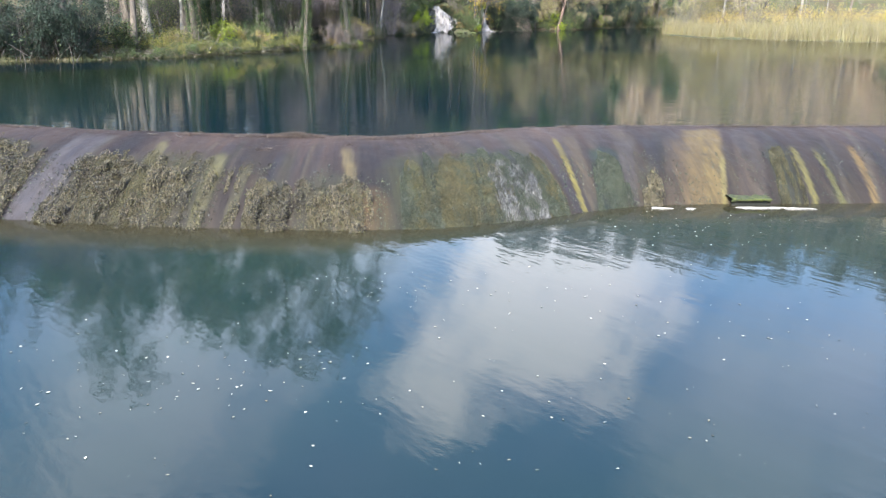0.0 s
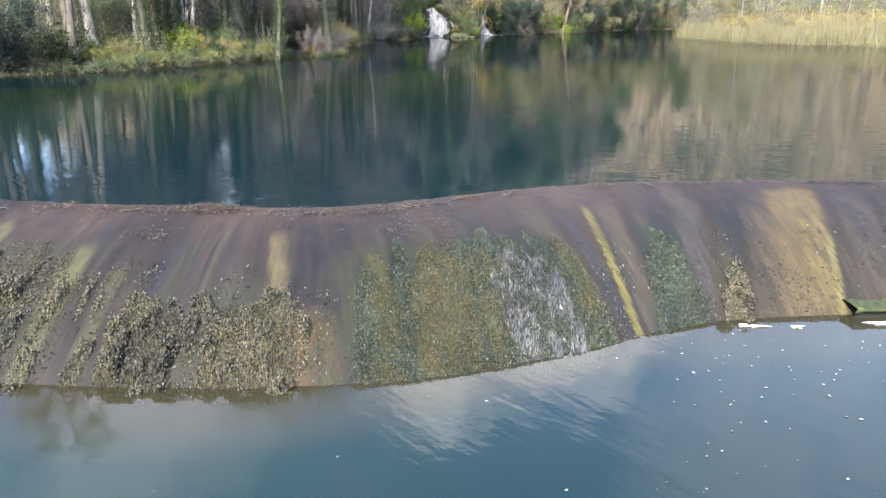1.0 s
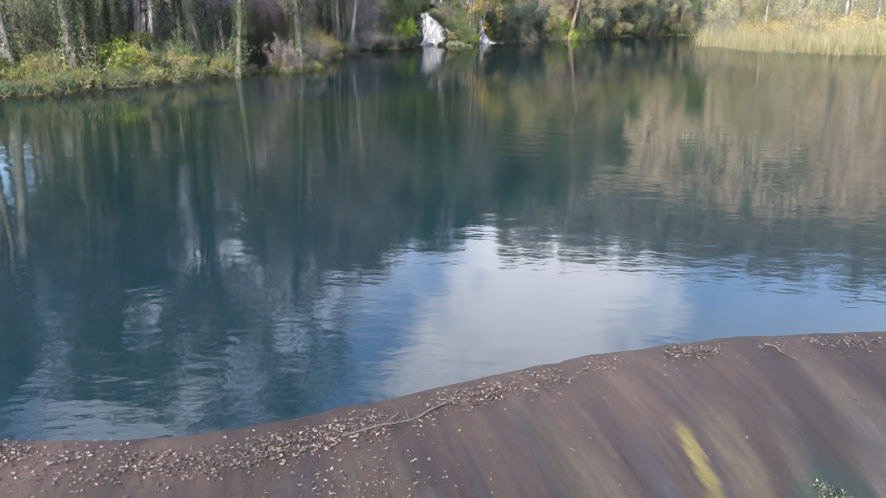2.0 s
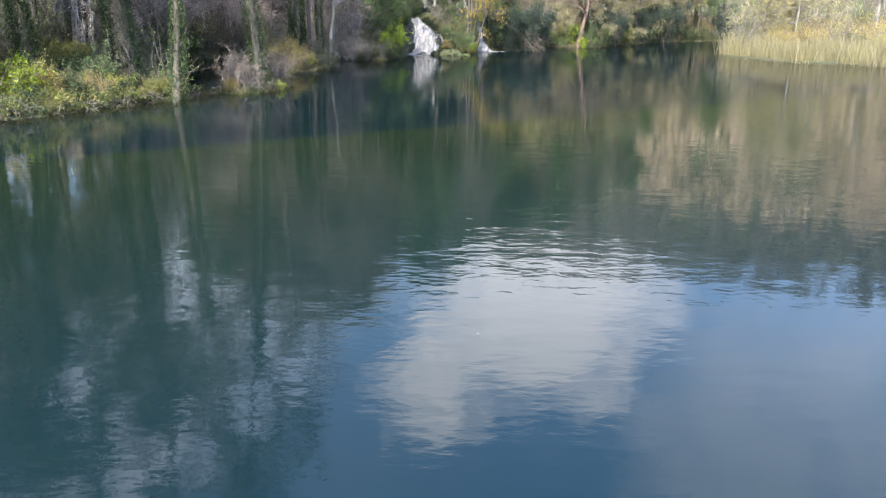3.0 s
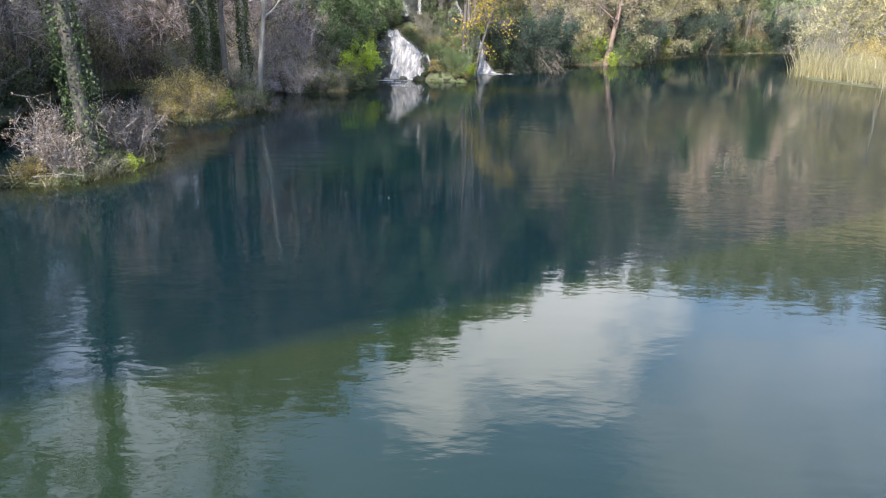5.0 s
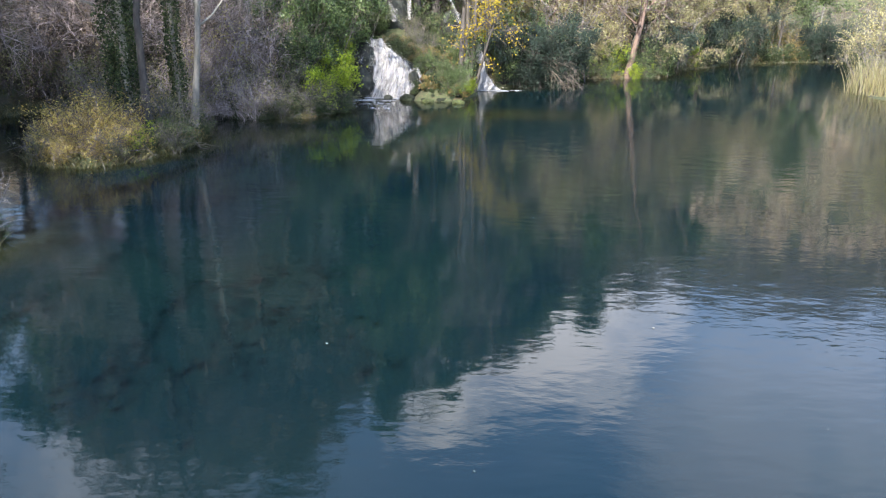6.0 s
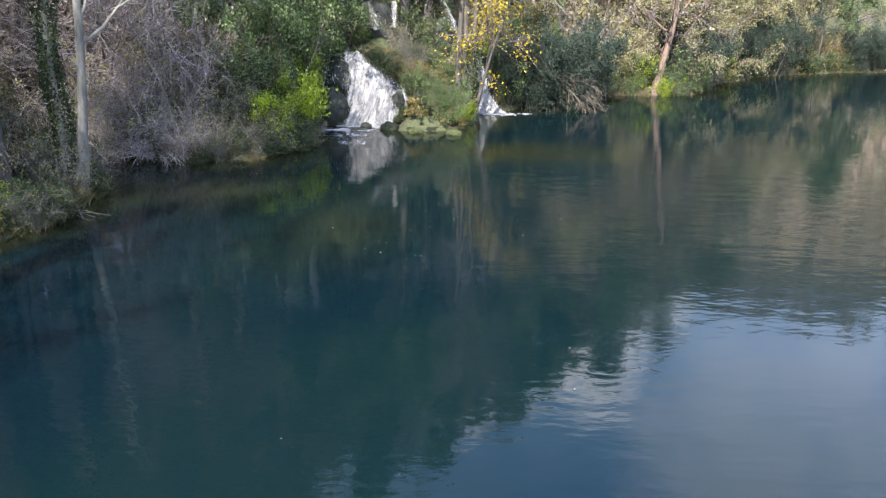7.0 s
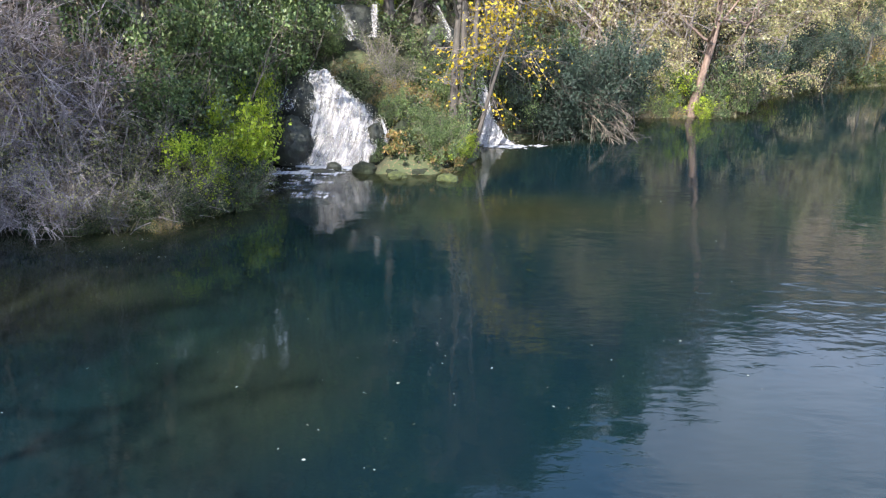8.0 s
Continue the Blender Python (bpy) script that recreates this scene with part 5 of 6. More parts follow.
tree((-7.8, 62.0, 0.15), 24, 0.2, M_BARK_DARK, (-0.01, 0.0), 26, 2600, M_TWIG_BROWN, M_OLIVE, 3000, 0.15, first=0.35, ivy=1800, ivy_to=0.6, label="dark ivy-covered tree on the small islet", seed=58)
tree((-7.5, 74.6, ground_z(-7.5, 74.6)), 15, 0.14, M_BARK_DARK, (0.0, 0.0), 10, 500, M_TWIG_BROWN, first=0.4, label="dark slim trunk on the tan point", seed=59)
tree((-8.2, 75.2, ground_z(-8.2, 75.2)), 12, 0.16, M_BARK_PALE, (-0.03, 0.02), 10, 400, ivy=3200, ivy_to=0.75, puff=0.6, label="short tree swathed in pale green ivy", seed=60)
tree((-7.2, 77.0, ground_z(-7.2, 77.0)), 14, 0.09, M_BARK_PALE, (0.0, 0.0), 8, 400, ivy=1100, ivy_to=0.55, label="thin upright tree wound with ivy", seed=61)
tree((-6.65, 76.4, ground_z(-6.65, 76.4)), 14, 0.13, M_BARK_PALE, (0.17, 0.0), 11, 800, label="pale leaning trunk with bare side branches", seed=62, first=0.15)
tree((3.0, 90.4, ground_z(3.0, 90.4)), 12, 0.15, M_BARK_DARK, (-0.015, 0.0), 9, 500, label="grey stem of a clump above the small fall", seed=63)
tree((3.22, 90.5, ground_z(3.22, 90.5)), 12, 0.14, M_BARK_DARK, (0.03, 0.0), 9, 500, label="grey stem of a clump above the small fall", seed=64)
tree((3.4, 90.3, ground_z(3.4, 90.3)), 12, 0.14, M_BARK_DARK, (0.07, 0.0), 9, 500, ivy=400, ivy_to=0.25, label="grey leaning stem of a clump above the small fall", seed=65)
tree((3.6, 90.2, ground_z(3.6, 90.2)), 6.4, 0.09, M_BARK_DARK, (0.25, -0.05), 16, 340, M_TWIG_BROWN, M_YELLOW, 2000, 0.12, first=0.08, spread=0.15, label="leaning tree with the last bright yellow leaves", seed=66)
tree((13.8, 100.1, 0.15), 13, 0.2, M_BARK_RED, (0.16, -0.03), 12, 700, M_TWIG_BROWN, M_OLIVE, 1400, 0.16, first=0.18, label="reddish leaning trunk at the far bank", seed=67)
tree((11.3, 100.8, ground_z(11.3, 100.8)), 13, 0.14, M_BARK_RED, (0.0, 0.0), 10, 600, M_TWIG_BROWN, M_BROWN, 800, 0.14, label="upright brown trunk at the far bank", seed=68)
tree((16.6, 103.6, ground_z(16.6, 103.6)), 13, 0.17, M_BARK_RED, (0.2, -0.04), 11, 700, M_TWIG_BROWN, M_OLIVE, 1500, 0.16, first=0.18, label="reddish tree leaning out over the far water", seed=69)
for _k, (_x, _y, _bark, _lean) in enumerate(((45, 121, M_BARK_PALE, 0.1), (42, 123, M_BARK_PALE, 0.02), (52, 119, M_BARK_PALE, 0.0), (47.5, 124, M_BARK_DARK, 0.3), (58, 117, M_BARK, 0.06))):
    tree((_x, _y, ground_z(_x, _y)), 14 + _k % 3, 0.2 + 0.03 * (_k % 3), _bark, (_lean, 0.0), 12, 700, M_TWIG_BROWN, M_TAN, 1500, 0.16,
         label="dark leaning trunk behind the reed bed" if _bark is M_BARK_DARK else "pale sunlit trunk behind the reed bed", seed=70 + _k)
for _k, (_x, _y, _h) in enumerate(((31.0, 100.2, 8.0), (33.6, 98.6, 9.0), (36.5, 100.5, 9.5), (32.6, 104.5, 8.5))):
    tree((_x, _y, ground_z(_x, _y)), _h, 0.16, M_BARK_PALE, (0.05 - 0.04 * _k, -0.05), 24, 900, M_TWIG, M_WILLOW, 11000, 0.1, first=0.06, spread=0.32, label="sunlit yellow-green willow at the end of the reeds", seed=90 + _k)
scatter(["dusky"], [(7.9, 94.4), (6.2, 94.0), (8.6, 95.6)], 52, (0.9, 1.15), (0.9, 1.05))
# light-barked alder twigs that hang over the far bank
scatter(["brown"], [(9.2, 97.5), (12.5, 101.5), (17.5, 104.5)], 48, (1.2, 1.4), (1.3, 1.5))


def fallen_branch(start, way, reach, seed):
    r = np.random.default_rng(seed)
    root = empty("fallen_branch", start)
    main = wander(np.zeros((1, 3)), np.array([way]), np.array([reach]), 9, 0.07, 0.05, r)
    a, w, _, u = pick_along(main, 26, 0.25, 1.0, r)
    w = w / np.linalg.norm(w, axis=1, keepdims=True) + r.normal(size=(26, 3)) * 0.45
    side = wander(a, w, r.uniform(0.4, 1.4, 26), 4, 0.15, 0.08, r)
    b, w, _, _ = pick_along(side, 90, 0.2, 1.0, r)
    w = w / np.linalg.norm(w, axis=1, keepdims=True) + r.normal(size=(90, 3)) * 0.6
    fine = wander(b, w, r.uniform(0.2, 0.6, 90), 2, 0.2, 0.08, r)
    v, f = joined(tubes(main, np.linspace(0.032, 0.01, 10)[None], 6), tubes(side, np.full((26, 1), 0.011) * np.linspace(1, 0.5, 5), 4),
                  tubes(fine, np.full((90, 1), 0.0065) * np.array([1, 0.8, 0.5]), 3))
    part("bough", mesh_of("bough", v, f, M_BARK, True), root)
    tagged(root, "pale bare branch hanging from the bank into the water", "branch", "branches over the water")


fallen_branch((5.2, 92.6, 3.0), (0.75, 0.02, -0.42), 5.2, 81)
fallen_branch((6.0, 93.4, 2.6), (0.7, -0.1, -0.45), 4.4, 82)
fallen_branch((5.6, 92.8, 3.4), (0.8, 0.1, -0.3), 4.6, 83)
fallen_branch((6.6, 93.2, 2.2), (0.85, -0.05, -0.3), 3.2, 86)
fallen_branch((-6.5, 75.2, 0.5), (0.8, -0.5, -0.28), 1.6, 84)


# ---- rocks and falls ----


def boulder(at, size, mat, label, seed, name="rock"):
    bm = bmesh.new()
    bmesh.ops.create_icosphere(bm, subdivisions=4, radius=1.0)
    co = np.array([v.co[:] for v in bm.verts])
    n = 1 + 0.36 * vnoise(co, 1.3, 3, seed) + 0.17 * vnoise(co, 4.0, 3, seed + 3)
    co = co * n[:, None] * np.array(size)
    for v, c in zip(bm.verts, co):
        v.co = c
    for f in bm.faces:
        f.smooth = True
    me = bpy.data.meshes.new(name)
    bm.to_mesh(me)
    bm.free()
    me.materials.append(mat)
    ob = new(name, me)
    ob.location = at
    return tagged(ob, label, "rock", "rocks by the falls")


ROCKS = [
    ((-2.05, 88.5, 0.55), (0.72, 0.6, 0.85), M_ROCK, "dark wet boulder beside the main fall"),
    ((-2.9, 89.0, 0.5), (0.6, 0.6, 0.9), M_ROCK, "dark rock face beside the main fall"),
    ((-1.7, 89.9, 1.3), (0.9, 0.8, 1.15), M_ROCK, "dark rock step behind the falling water"),
    ((-0.4, 89.9, 0.6), (1.2, 0.8, 1.1), M_ROCK, "dark rock step behind the falling water"),
    ((0.55, 88.85, 0.6), (0.4, 0.4, 0.75), M_ROCK, "dark wet rock between threads of water"),
    ((1.45, 88.5, 0.55), (0.5, 0.6, 0.85), M_DARKMOSS, "mossy rock beside the main fall"),
    ((-0.64, 87.72, 0.03), (0.2, 0.16, 0.17), M_ROCK, "small dark stone in the plunge pool"),
    ((-1.0, 87.35, -0.06), (0.5, 0.3, 0.12), M_ROCK, "flat dark stone awash below the fall"),
    ((0.3, 87.45, 0.04), (0.36, 0.3, 0.24), M_DARKMOSS, "low mossy boulder below the fall"),
    ((1.2, 87.4, 0.0), (0.38, 0.28, 0.15), M_DARKMOSS, "mossy ledge at the water's edge"),
    ((1.9, 87.45, 0.0), (0.4, 0.3, 0.16), M_DARKMOSS, "mossy ledge at the water's edge"),
    ((1.35, 86.75, 0.03), (0.3, 0.22, 0.14), M_MOSS, "moss-covered stone in the shallows"),
    ((2.82, 86.55, 0.03), (0.3, 0.24, 0.15), M_MOSS, "bright moss-covered stone standing in the water"),
    ((0.85, 88.05, 0.12), (0.42, 0.4, 0.36), M_DARKMOSS, "mossy boulder at the foot of the green mound"),
    ((1.6, 88.15, 0.2), (0.52, 0.45, 0.42), M_DARKMOSS, "mossy boulder at the foot of the green mound"),
    ((2.35, 88.1, 0.16), (0.5, 0.45, 0.38), M_DARKMOSS, "mossy boulder at the foot of the green mound"),
    ((4.1, 94.2, 0.9), (0.9, 0.8, 1.5), M_ROCK, "dark rock behind the small fall"),
    ((5.3, 94.2, 0.4), (0.9, 0.7, 0.7), M_ROCK, "dark undercut rock beside the small fall"),
    ((3.3, 92.4, 0.7), (0.6, 0.8, 0.9), M_DARKMOSS, "mossy rock beside the small fall"),
    ((-1.0, 94.2, 3.2), (1.5, 0.9, 1.4), M_ROCK, "rock step of the upper fall"),
    ((2.6, 94.4, 2.9), (0.7, 0.6, 1.1), M_ROCK, "rock step of the upper fall"),
    ((-6.0, 87.3, 2.4), (1.7, 0.9, 1.8), M_ROCK, "rock slope of the hidden cascade"),
    ((-20.9, 74.3, 2.2), (2.4, 1.0, 2.8), M_ROCK, "rock wall of the fall in the wood"),
]
for _k, (_at, _size, _mat, _label) in enumerate(ROCKS):
    boulder(_at, _size, _mat, _label, 3.0 + _k)


def water_sheet(parent, rows, seed, nu=26, nv=40, bulge=0.06, cover=0.85, drops=160):
    """A fall: rows of (left point, right point) from the lip down, swept into one rippled sheet."""
    rows = np.array(rows, float)
    v = np.linspace(0, len(rows) - 1, nv)
    k = np.minimum(v.astype(int), len(rows) - 2)
    f = (v - k)[:, None, None]
    f = f * f * (3 - 2 * f)
    ends = rows[k] * (1 - f) + rows[k + 1] * f
    u = np.linspace(0, 1, nu)[None, :, None]
    p = ends[:, None, 0] * (1 - u) + ends[:, None, 1] * u
    q = p.reshape(-1, 3)
    wide = np.linalg.norm(ends[:, 1] - ends[:, 0], axis=1)
    uv = np.stack([(u[0, :, 0][None] * wide[:, None]).ravel() + seed, np.repeat(np.linspace(0, 1, nv) * np.linalg.norm(rows[-1, 0] - rows[0, 0]), nu)], 1)
    n = vnoise(np.stack([uv[:, 0] * 5, uv[:, 1] * 1.4], 1), 1.0, 3, seed)
    q = q + np.stack([0 * n, -np.abs(n) * bulge * 2, n * bulge], 1)
    me = mesh_of("veil", q, grid_faces(nv, nu), M_FALL, True)
    set_uv(me, uv)
    uu = np.tile(u[0, :, 0], nv)
    tear = 0.55 * vnoise(np.stack([uv[:, 0] * 2.2, uv[:, 1] * 1.1], 1), 1.0, 3, seed + 4.0)
    set_layer(me, "cover", np.clip(np.minimum(uu, 1 - uu) * 6 + tear, 0, 1) * cover + 0.25 * np.clip(tear, -1, 0))
    part("veil", me, parent)
    # drops thrown off the edges and the foot
    r = np.random.default_rng(int(seed * 10))
    side = np.where(r.random(drops) < 0.5, r.uniform(0.0, 1.0, drops) ** 2, 1 - r.uniform(0.0, 1.0, drops) ** 2)
    k = np.minimum((r.random(drops) ** 0.7 * nv).astype(int), nv - 1)
    at = ends[k, 0] * (1 - side[:, None]) + ends[k, 1] * side[:, None] + r.normal(size=(drops, 3)) * [0.07, 0.05, 0.06] + [0, -0.08, 0.02]
    at[:, 2] = np.maximum(at[:, 2], rows[..., 2].min() + 0.02)
    part("spray", mesh_of("spray", *leaves(at, 0.035, 0.7, ((0, 0, -0.8), 0.6), r), M_DROPS), parent)["kind"] = "stuff"


def foam(parent, x, y, rx, ry, cover=0.75, seed=0.0, z=0.012):
    """Foam afloat on the water, thick in the middle and torn at the edge."""
    n = 48
    g = np.linspace(-1, 1, n)
    gx, gy = np.meshgrid(g, g, indexing="ij")
    a, b = gx.ravel(), gy.ravel()
    lump = vnoise(np.stack([a * rx * 4, b * ry * 5], 1), 1.0, 3, seed)
    p = np.stack([x + a * rx, y + b * ry, z + 0.03 * np.clip(lump, 0, 1) * (1 - np.hypot(a, b)).clip(0, 1)], 1)
    me = mesh_of("foam", p, grid_faces(n, n), M_FROTH, True)
    set_uv(me, np.stack([a * rx * 1.0 + seed, b * ry * 0.55], 1))
    set_layer(me, "cover", np.clip((1 - np.hypot(a, b)) * 1.5 + 1.3 * lump - 0.3, -0.6, 1) * cover)
    return part("foam", me, parent, "white foam on the water")


def waterfall(label):
    return tagged(empty("waterfall"), label, "waterfall", "falls into the pond")


# main fall
_w = waterfall("white waterfall spreading over a dark rock step")
water_sheet(_w, [((-1.72, 90.0, 2.72), (-0.95, 90.0, 2.7)), ((-1.75, 89.75, 2.45), (-0.7, 89.7, 2.35)), ((-1.62, 89.4, 2.05), (-0.1, 89.35, 1.95)), ((-1.6, 89.0, 1.5), (0.62, 88.95, 1.45)),
                 ((-1.7, 88.65, 0.9), (1.0, 88.6, 0.8)), ((-2.1, 88.15, 0.02), (1.35, 88.1, 0.02))], 1.0, 80, 100, 0.09, 0.78, 2600)
water_sheet(_w, [((-1.0, 89.5, 2.3), (-0.6, 89.45, 2.2)), ((-1.1, 88.95, 1.7), (0.2, 88.9, 1.5)), ((-1.3, 88.5, 0.8), (0.6, 88.45, 0.7)), ((-1.4, 88.1, 0.02), (0.9, 88.05, 0.02))], 1.6, 60, 70, 0.1, 0.55, 1500)
water_sheet(_w, [((0.7, 88.5, 1.42), (0.86, 88.5, 1.44)), ((0.84, 88.2, 1.0), (1.0, 88.2, 1.0)), ((0.8, 88.1, 0.1), (1.1, 88.1, 0.1))], 2.0, 12, 30, 0.03, 0.6)
water_sheet(_w, [((-2.45, 89.5, 2.2), (-1.75, 89.7, 2.4)), ((-2.75, 88.8, 1.45), (-1.9, 88.9, 1.65))], 3.0, 20, 20, 0.04, 0.35)
water_sheet(_w, [((-2.75, 88.1, 1.4), (-2.5, 88.1, 1.45)), ((-2.85, 87.85, 0.7), (-2.7, 87.85, 0.7)), ((-2.95, 87.7, 0.03), (-2.65, 87.7, 0.03))], 4.0, 10, 26, 0.03, 0.55)
water_sheet(_w, [((-3.75, 87.9, 0.9), (-3.6, 87.9, 0.9)), ((-3.8, 87.7, 0.03), (-3.5, 87.7, 0.03))], 5.0, 8, 16, 0.03, 0.5)
foam(_w, -0.4, 87.85, 2.1, 0.6, 1.5, 1.0)
foam(_w, -1.6, 87.1, 1.6, 0.8, 0.8, 2.0)
foam(_w, -3.0, 87.3, 0.9, 0.6, 0.8, 3.0)
foam(_w, -1.3, 86.0, 1.3, 1.1, 0.6, 4.0)
foam(_w, -0.8, 84.6, 1.0, 1.0, 0.5, 4.6)
foam(_w, -1.9, 84.9, 0.35, 0.25, 0.6, 5.0)
# small fall
_w = waterfall("slim white waterfall flaring into the pond")
water_sheet(_w, [((3.62, 93.2, 2.6), (3.98, 93.2, 2.55)), ((3.78, 93.0, 1.9), (4.2, 93.0, 1.85)), ((3.9, 92.9, 1.25), (4.38, 92.9, 1.2)), ((4.0, 92.7, 0.9), (4.5, 92.7, 0.85)),
                 ((3.9, 92.5, 0.35), (4.85, 92.5, 0.3)), ((3.8, 92.1, 0.03), (5.3, 92.1, 0.03))], 6.0, 24, 50, 0.06, 0.95, 600)
foam(_w, 4.7, 91.9, 1.2, 0.5, 2.0, 6.0)
foam(_w, 5.6, 92.1, 1.2, 0.45, 0.9, 7.0)
# upper falls
_w = waterfall("upper white cascade between green shrubs")
water_sheet(_w, [((-1.7, 93.4, 4.7), (-0.9, 93.4, 4.7)), ((-1.55, 93.0, 4.1), (-0.5, 93.0, 4.1)), ((-1.1, 92.7, 3.55), (-0.35, 92.7, 3.5))], 7.0, 30, 30, 0.1, 0.42)
water_sheet(_w, [((0.0, 93.3, 4.7), (0.25, 93.3, 4.7)), ((0.05, 92.8, 3.6), (0.25, 92.8, 3.6))], 8.0, 8, 24, 0.04, 0.6)
_w = waterfall("narrow upper thread of falling water")
water_sheet(_w, [((2.2, 93.4, 4.7), (2.4, 93.4, 4.7)), ((2.65, 93.0, 3.9), (2.85, 93.0, 3.9)), ((2.75, 92.8, 3.5), (2.9, 92.8, 3.5))], 9.0, 10, 24, 0.04, 0.45)
_w = waterfall("white cascade glimpsed through bare shrubs")
water_sheet(_w, [((-7.3, 86.3, 4.6), (-6.9, 86.3, 4.8)), ((-6.5, 86.1, 3.7), (-6.0, 86.1, 3.8)), ((-5.5, 85.9, 2.7), (-4.9, 85.9, 2.5))], 10.0, 24, 30, 0.1, 0.3)
_w = waterfall("white waterfall in the shade of the wood")
for _k, (_x, _wide, _cover) in enumerate(((-21.45, 0.34, 0.8), (-20.85, 0.12, 0.5), (-20.45, 0.22, 0.62))):
    water_sheet(_w, [((_x, 73.1, 4.9), (_x + _wide, 73.1, 4.9)), ((_x - 0.08, 72.8, 3.3), (_x + _wide * 1.25, 72.8, 3.2)), ((_x - 0.2, 72.4, 1.0), (_x + _wide * 1.7, 72.4, 1.0))], 11.0 + _k * 0.7, 16, 50, 0.08, _cover)

# ---- growth and litter on the weir ----


def weir_growth(name, rows, n, size, mat, lift, label, seed, up=0.5, aspect=0.6):
    """Weed, moss and caught leaves that cover patches of the weir's face: rows of (crest u, foot u, half width, first s, weight)."""
    r = np.random.default_rng(seed)
    us, ss = [], []
    weight = np.array([w * h for _, _, h, _, w in rows])
    for k, (a, b, half, s0, w) in enumerate(rows):
        m = int(n * weight[k] / weight.sum()) * 5
        s = r.uniform(s0 - 0.3, 4.95, m)
        u = a + (b - a) * s / FACE + r.uniform(-1.4, 1.4, m) * half
        edge = band_mask(u, s, a, b, half * 1.15, s0, 5.6, 1.3, seed + k)
        patch = np.clip(0.6 + 1.0 * vnoise(np.stack([u * 3.0, s * 0.9], 1), 1.0, 3, seed + 2.0), 0, 1)
        streak = np.clip(0.55 + 1.3 * vnoise(np.stack([(u - (b - a) * s / FACE) * 8.0, s * 0.35], 1), 1.0, 2, seed + 3.0), 0.05, 1)
        keep = np.clip((edge - 0.25) * 2.2, 0, 1) * np.clip(patch * streak * 1.5, 0, 1) > r.random(m)
        us.append(u[keep])
        ss.append(s[keep])
    u, s = np.concatenate(us), np.concatenate(ss)
    hump = np.clip(1.4 * vnoise(np.stack([u * 4.6, s * 3.2], 1), 1.0, 2, seed + 5.0) + 0.3, 0, 1)
    p = face_point(u, s) + np.stack([0 * u, -hump * lift * 0.5, hump * lift * r.random(len(u)) + 0.008], -1)
    v, f = leaves(p, size, aspect, ((0, -0.75, -0.5), up), r)
    tagged(new(name, mesh_of(name, v, f, mat)), label, "water weed", kind="stuff")


weir_growth("weed_mat", [(-13.4, -12.9, 2.6, 1.3, 1), (-7.4, -7.35, 1.85, 2.1, 1.5), (-4.55, -4.2, 0.42, 3.0, 1.7), (-3.35, -3.1, 0.66, 3.0, 1.9), (-5.1, -5.09, 0.16, 3.5, 1.0),
                         (6.5, 5.0, 0.4, 3.4, 1.0)], 110000, 0.046, M_WEED, 0.2, "matted weed and caught leaves on the weir face", 91)
weir_growth("moss_mat", [(-1.3, -1.65, 0.15, 2.0, 1.3), (-0.1, -1.1, 0.36, 2.1, 1.3), (-0.9, -1.4, 0.55, 2.2, 0.6), (0.0, -0.75, 0.95, 2.3, 0.8), (-7.4, -7.35, 1.8, 2.0, 0.35), (-3.35, -3.1, 0.7, 3.0, 0.4), (-13.4, -12.9, 2.4, 1.4, 0.3), (-7.75, -7.5, 0.3, 1.4, 0.9), (2.0, 1.3, 0.2, 2.8, 0.9), (1.7, 1.35, 0.3, 2.5, 1.0), (10.35, 9.5, 0.42, 2.0, 1.0), (14.5, 13.6, 0.6, 2.0, 0.8)],
            90000, 0.028, M_MATMOSS, 0.05, "yellow-green moss and weed on the wet weir face", 92)
weir_growth("dark_weed", [(0.1, -0.4, 0.8, 2.2, 0.8), (5.7, 3.9, 0.5, 3.2, 0.5), (0.85, 0.5, 1.0, 1.9, 1.2), (-0.85, -1.45, 0.18, 2.0, 1.4), (-1.55, -1.8, 0.11, 2.1, 1.3), (-1.0, -1.45, 0.5, 2.3, 0.5), (2.1, 0.9, 0.42, 2.6, 1.0), (5.2, 3.25, 0.56, 2.3, 1.1)], 66000, 0.032, M_DARKWEED, 0.05, "dark green weed in running water", 93)
weir_growth("algae_film", [(-20, -20, 6, 2.4, 0.4), (-8, -8, 6, 2.4, 0.5), (0, 0, 3, 2.2, 0.5), (5, 4, 3, 2.4, 0.5), (11, 10, 4, 2.2, 0.4)], 9000, 0.045, M_DARKWEED, 0.02,
            "thin dark algae over the lower weir face", 95)
weir_growth("water_threads", [(1.1, 0.42, 0.4, 2.6, 1.0), (1.5, 0.8, 0.25, 3.2, 0.6), (0.3, 0.1, 0.14, 3.2, 0.5)], 5200, 0.13, M_SPRAY, 0.05, "white threads of water over dark weed", 94, 0.12, 0.22)


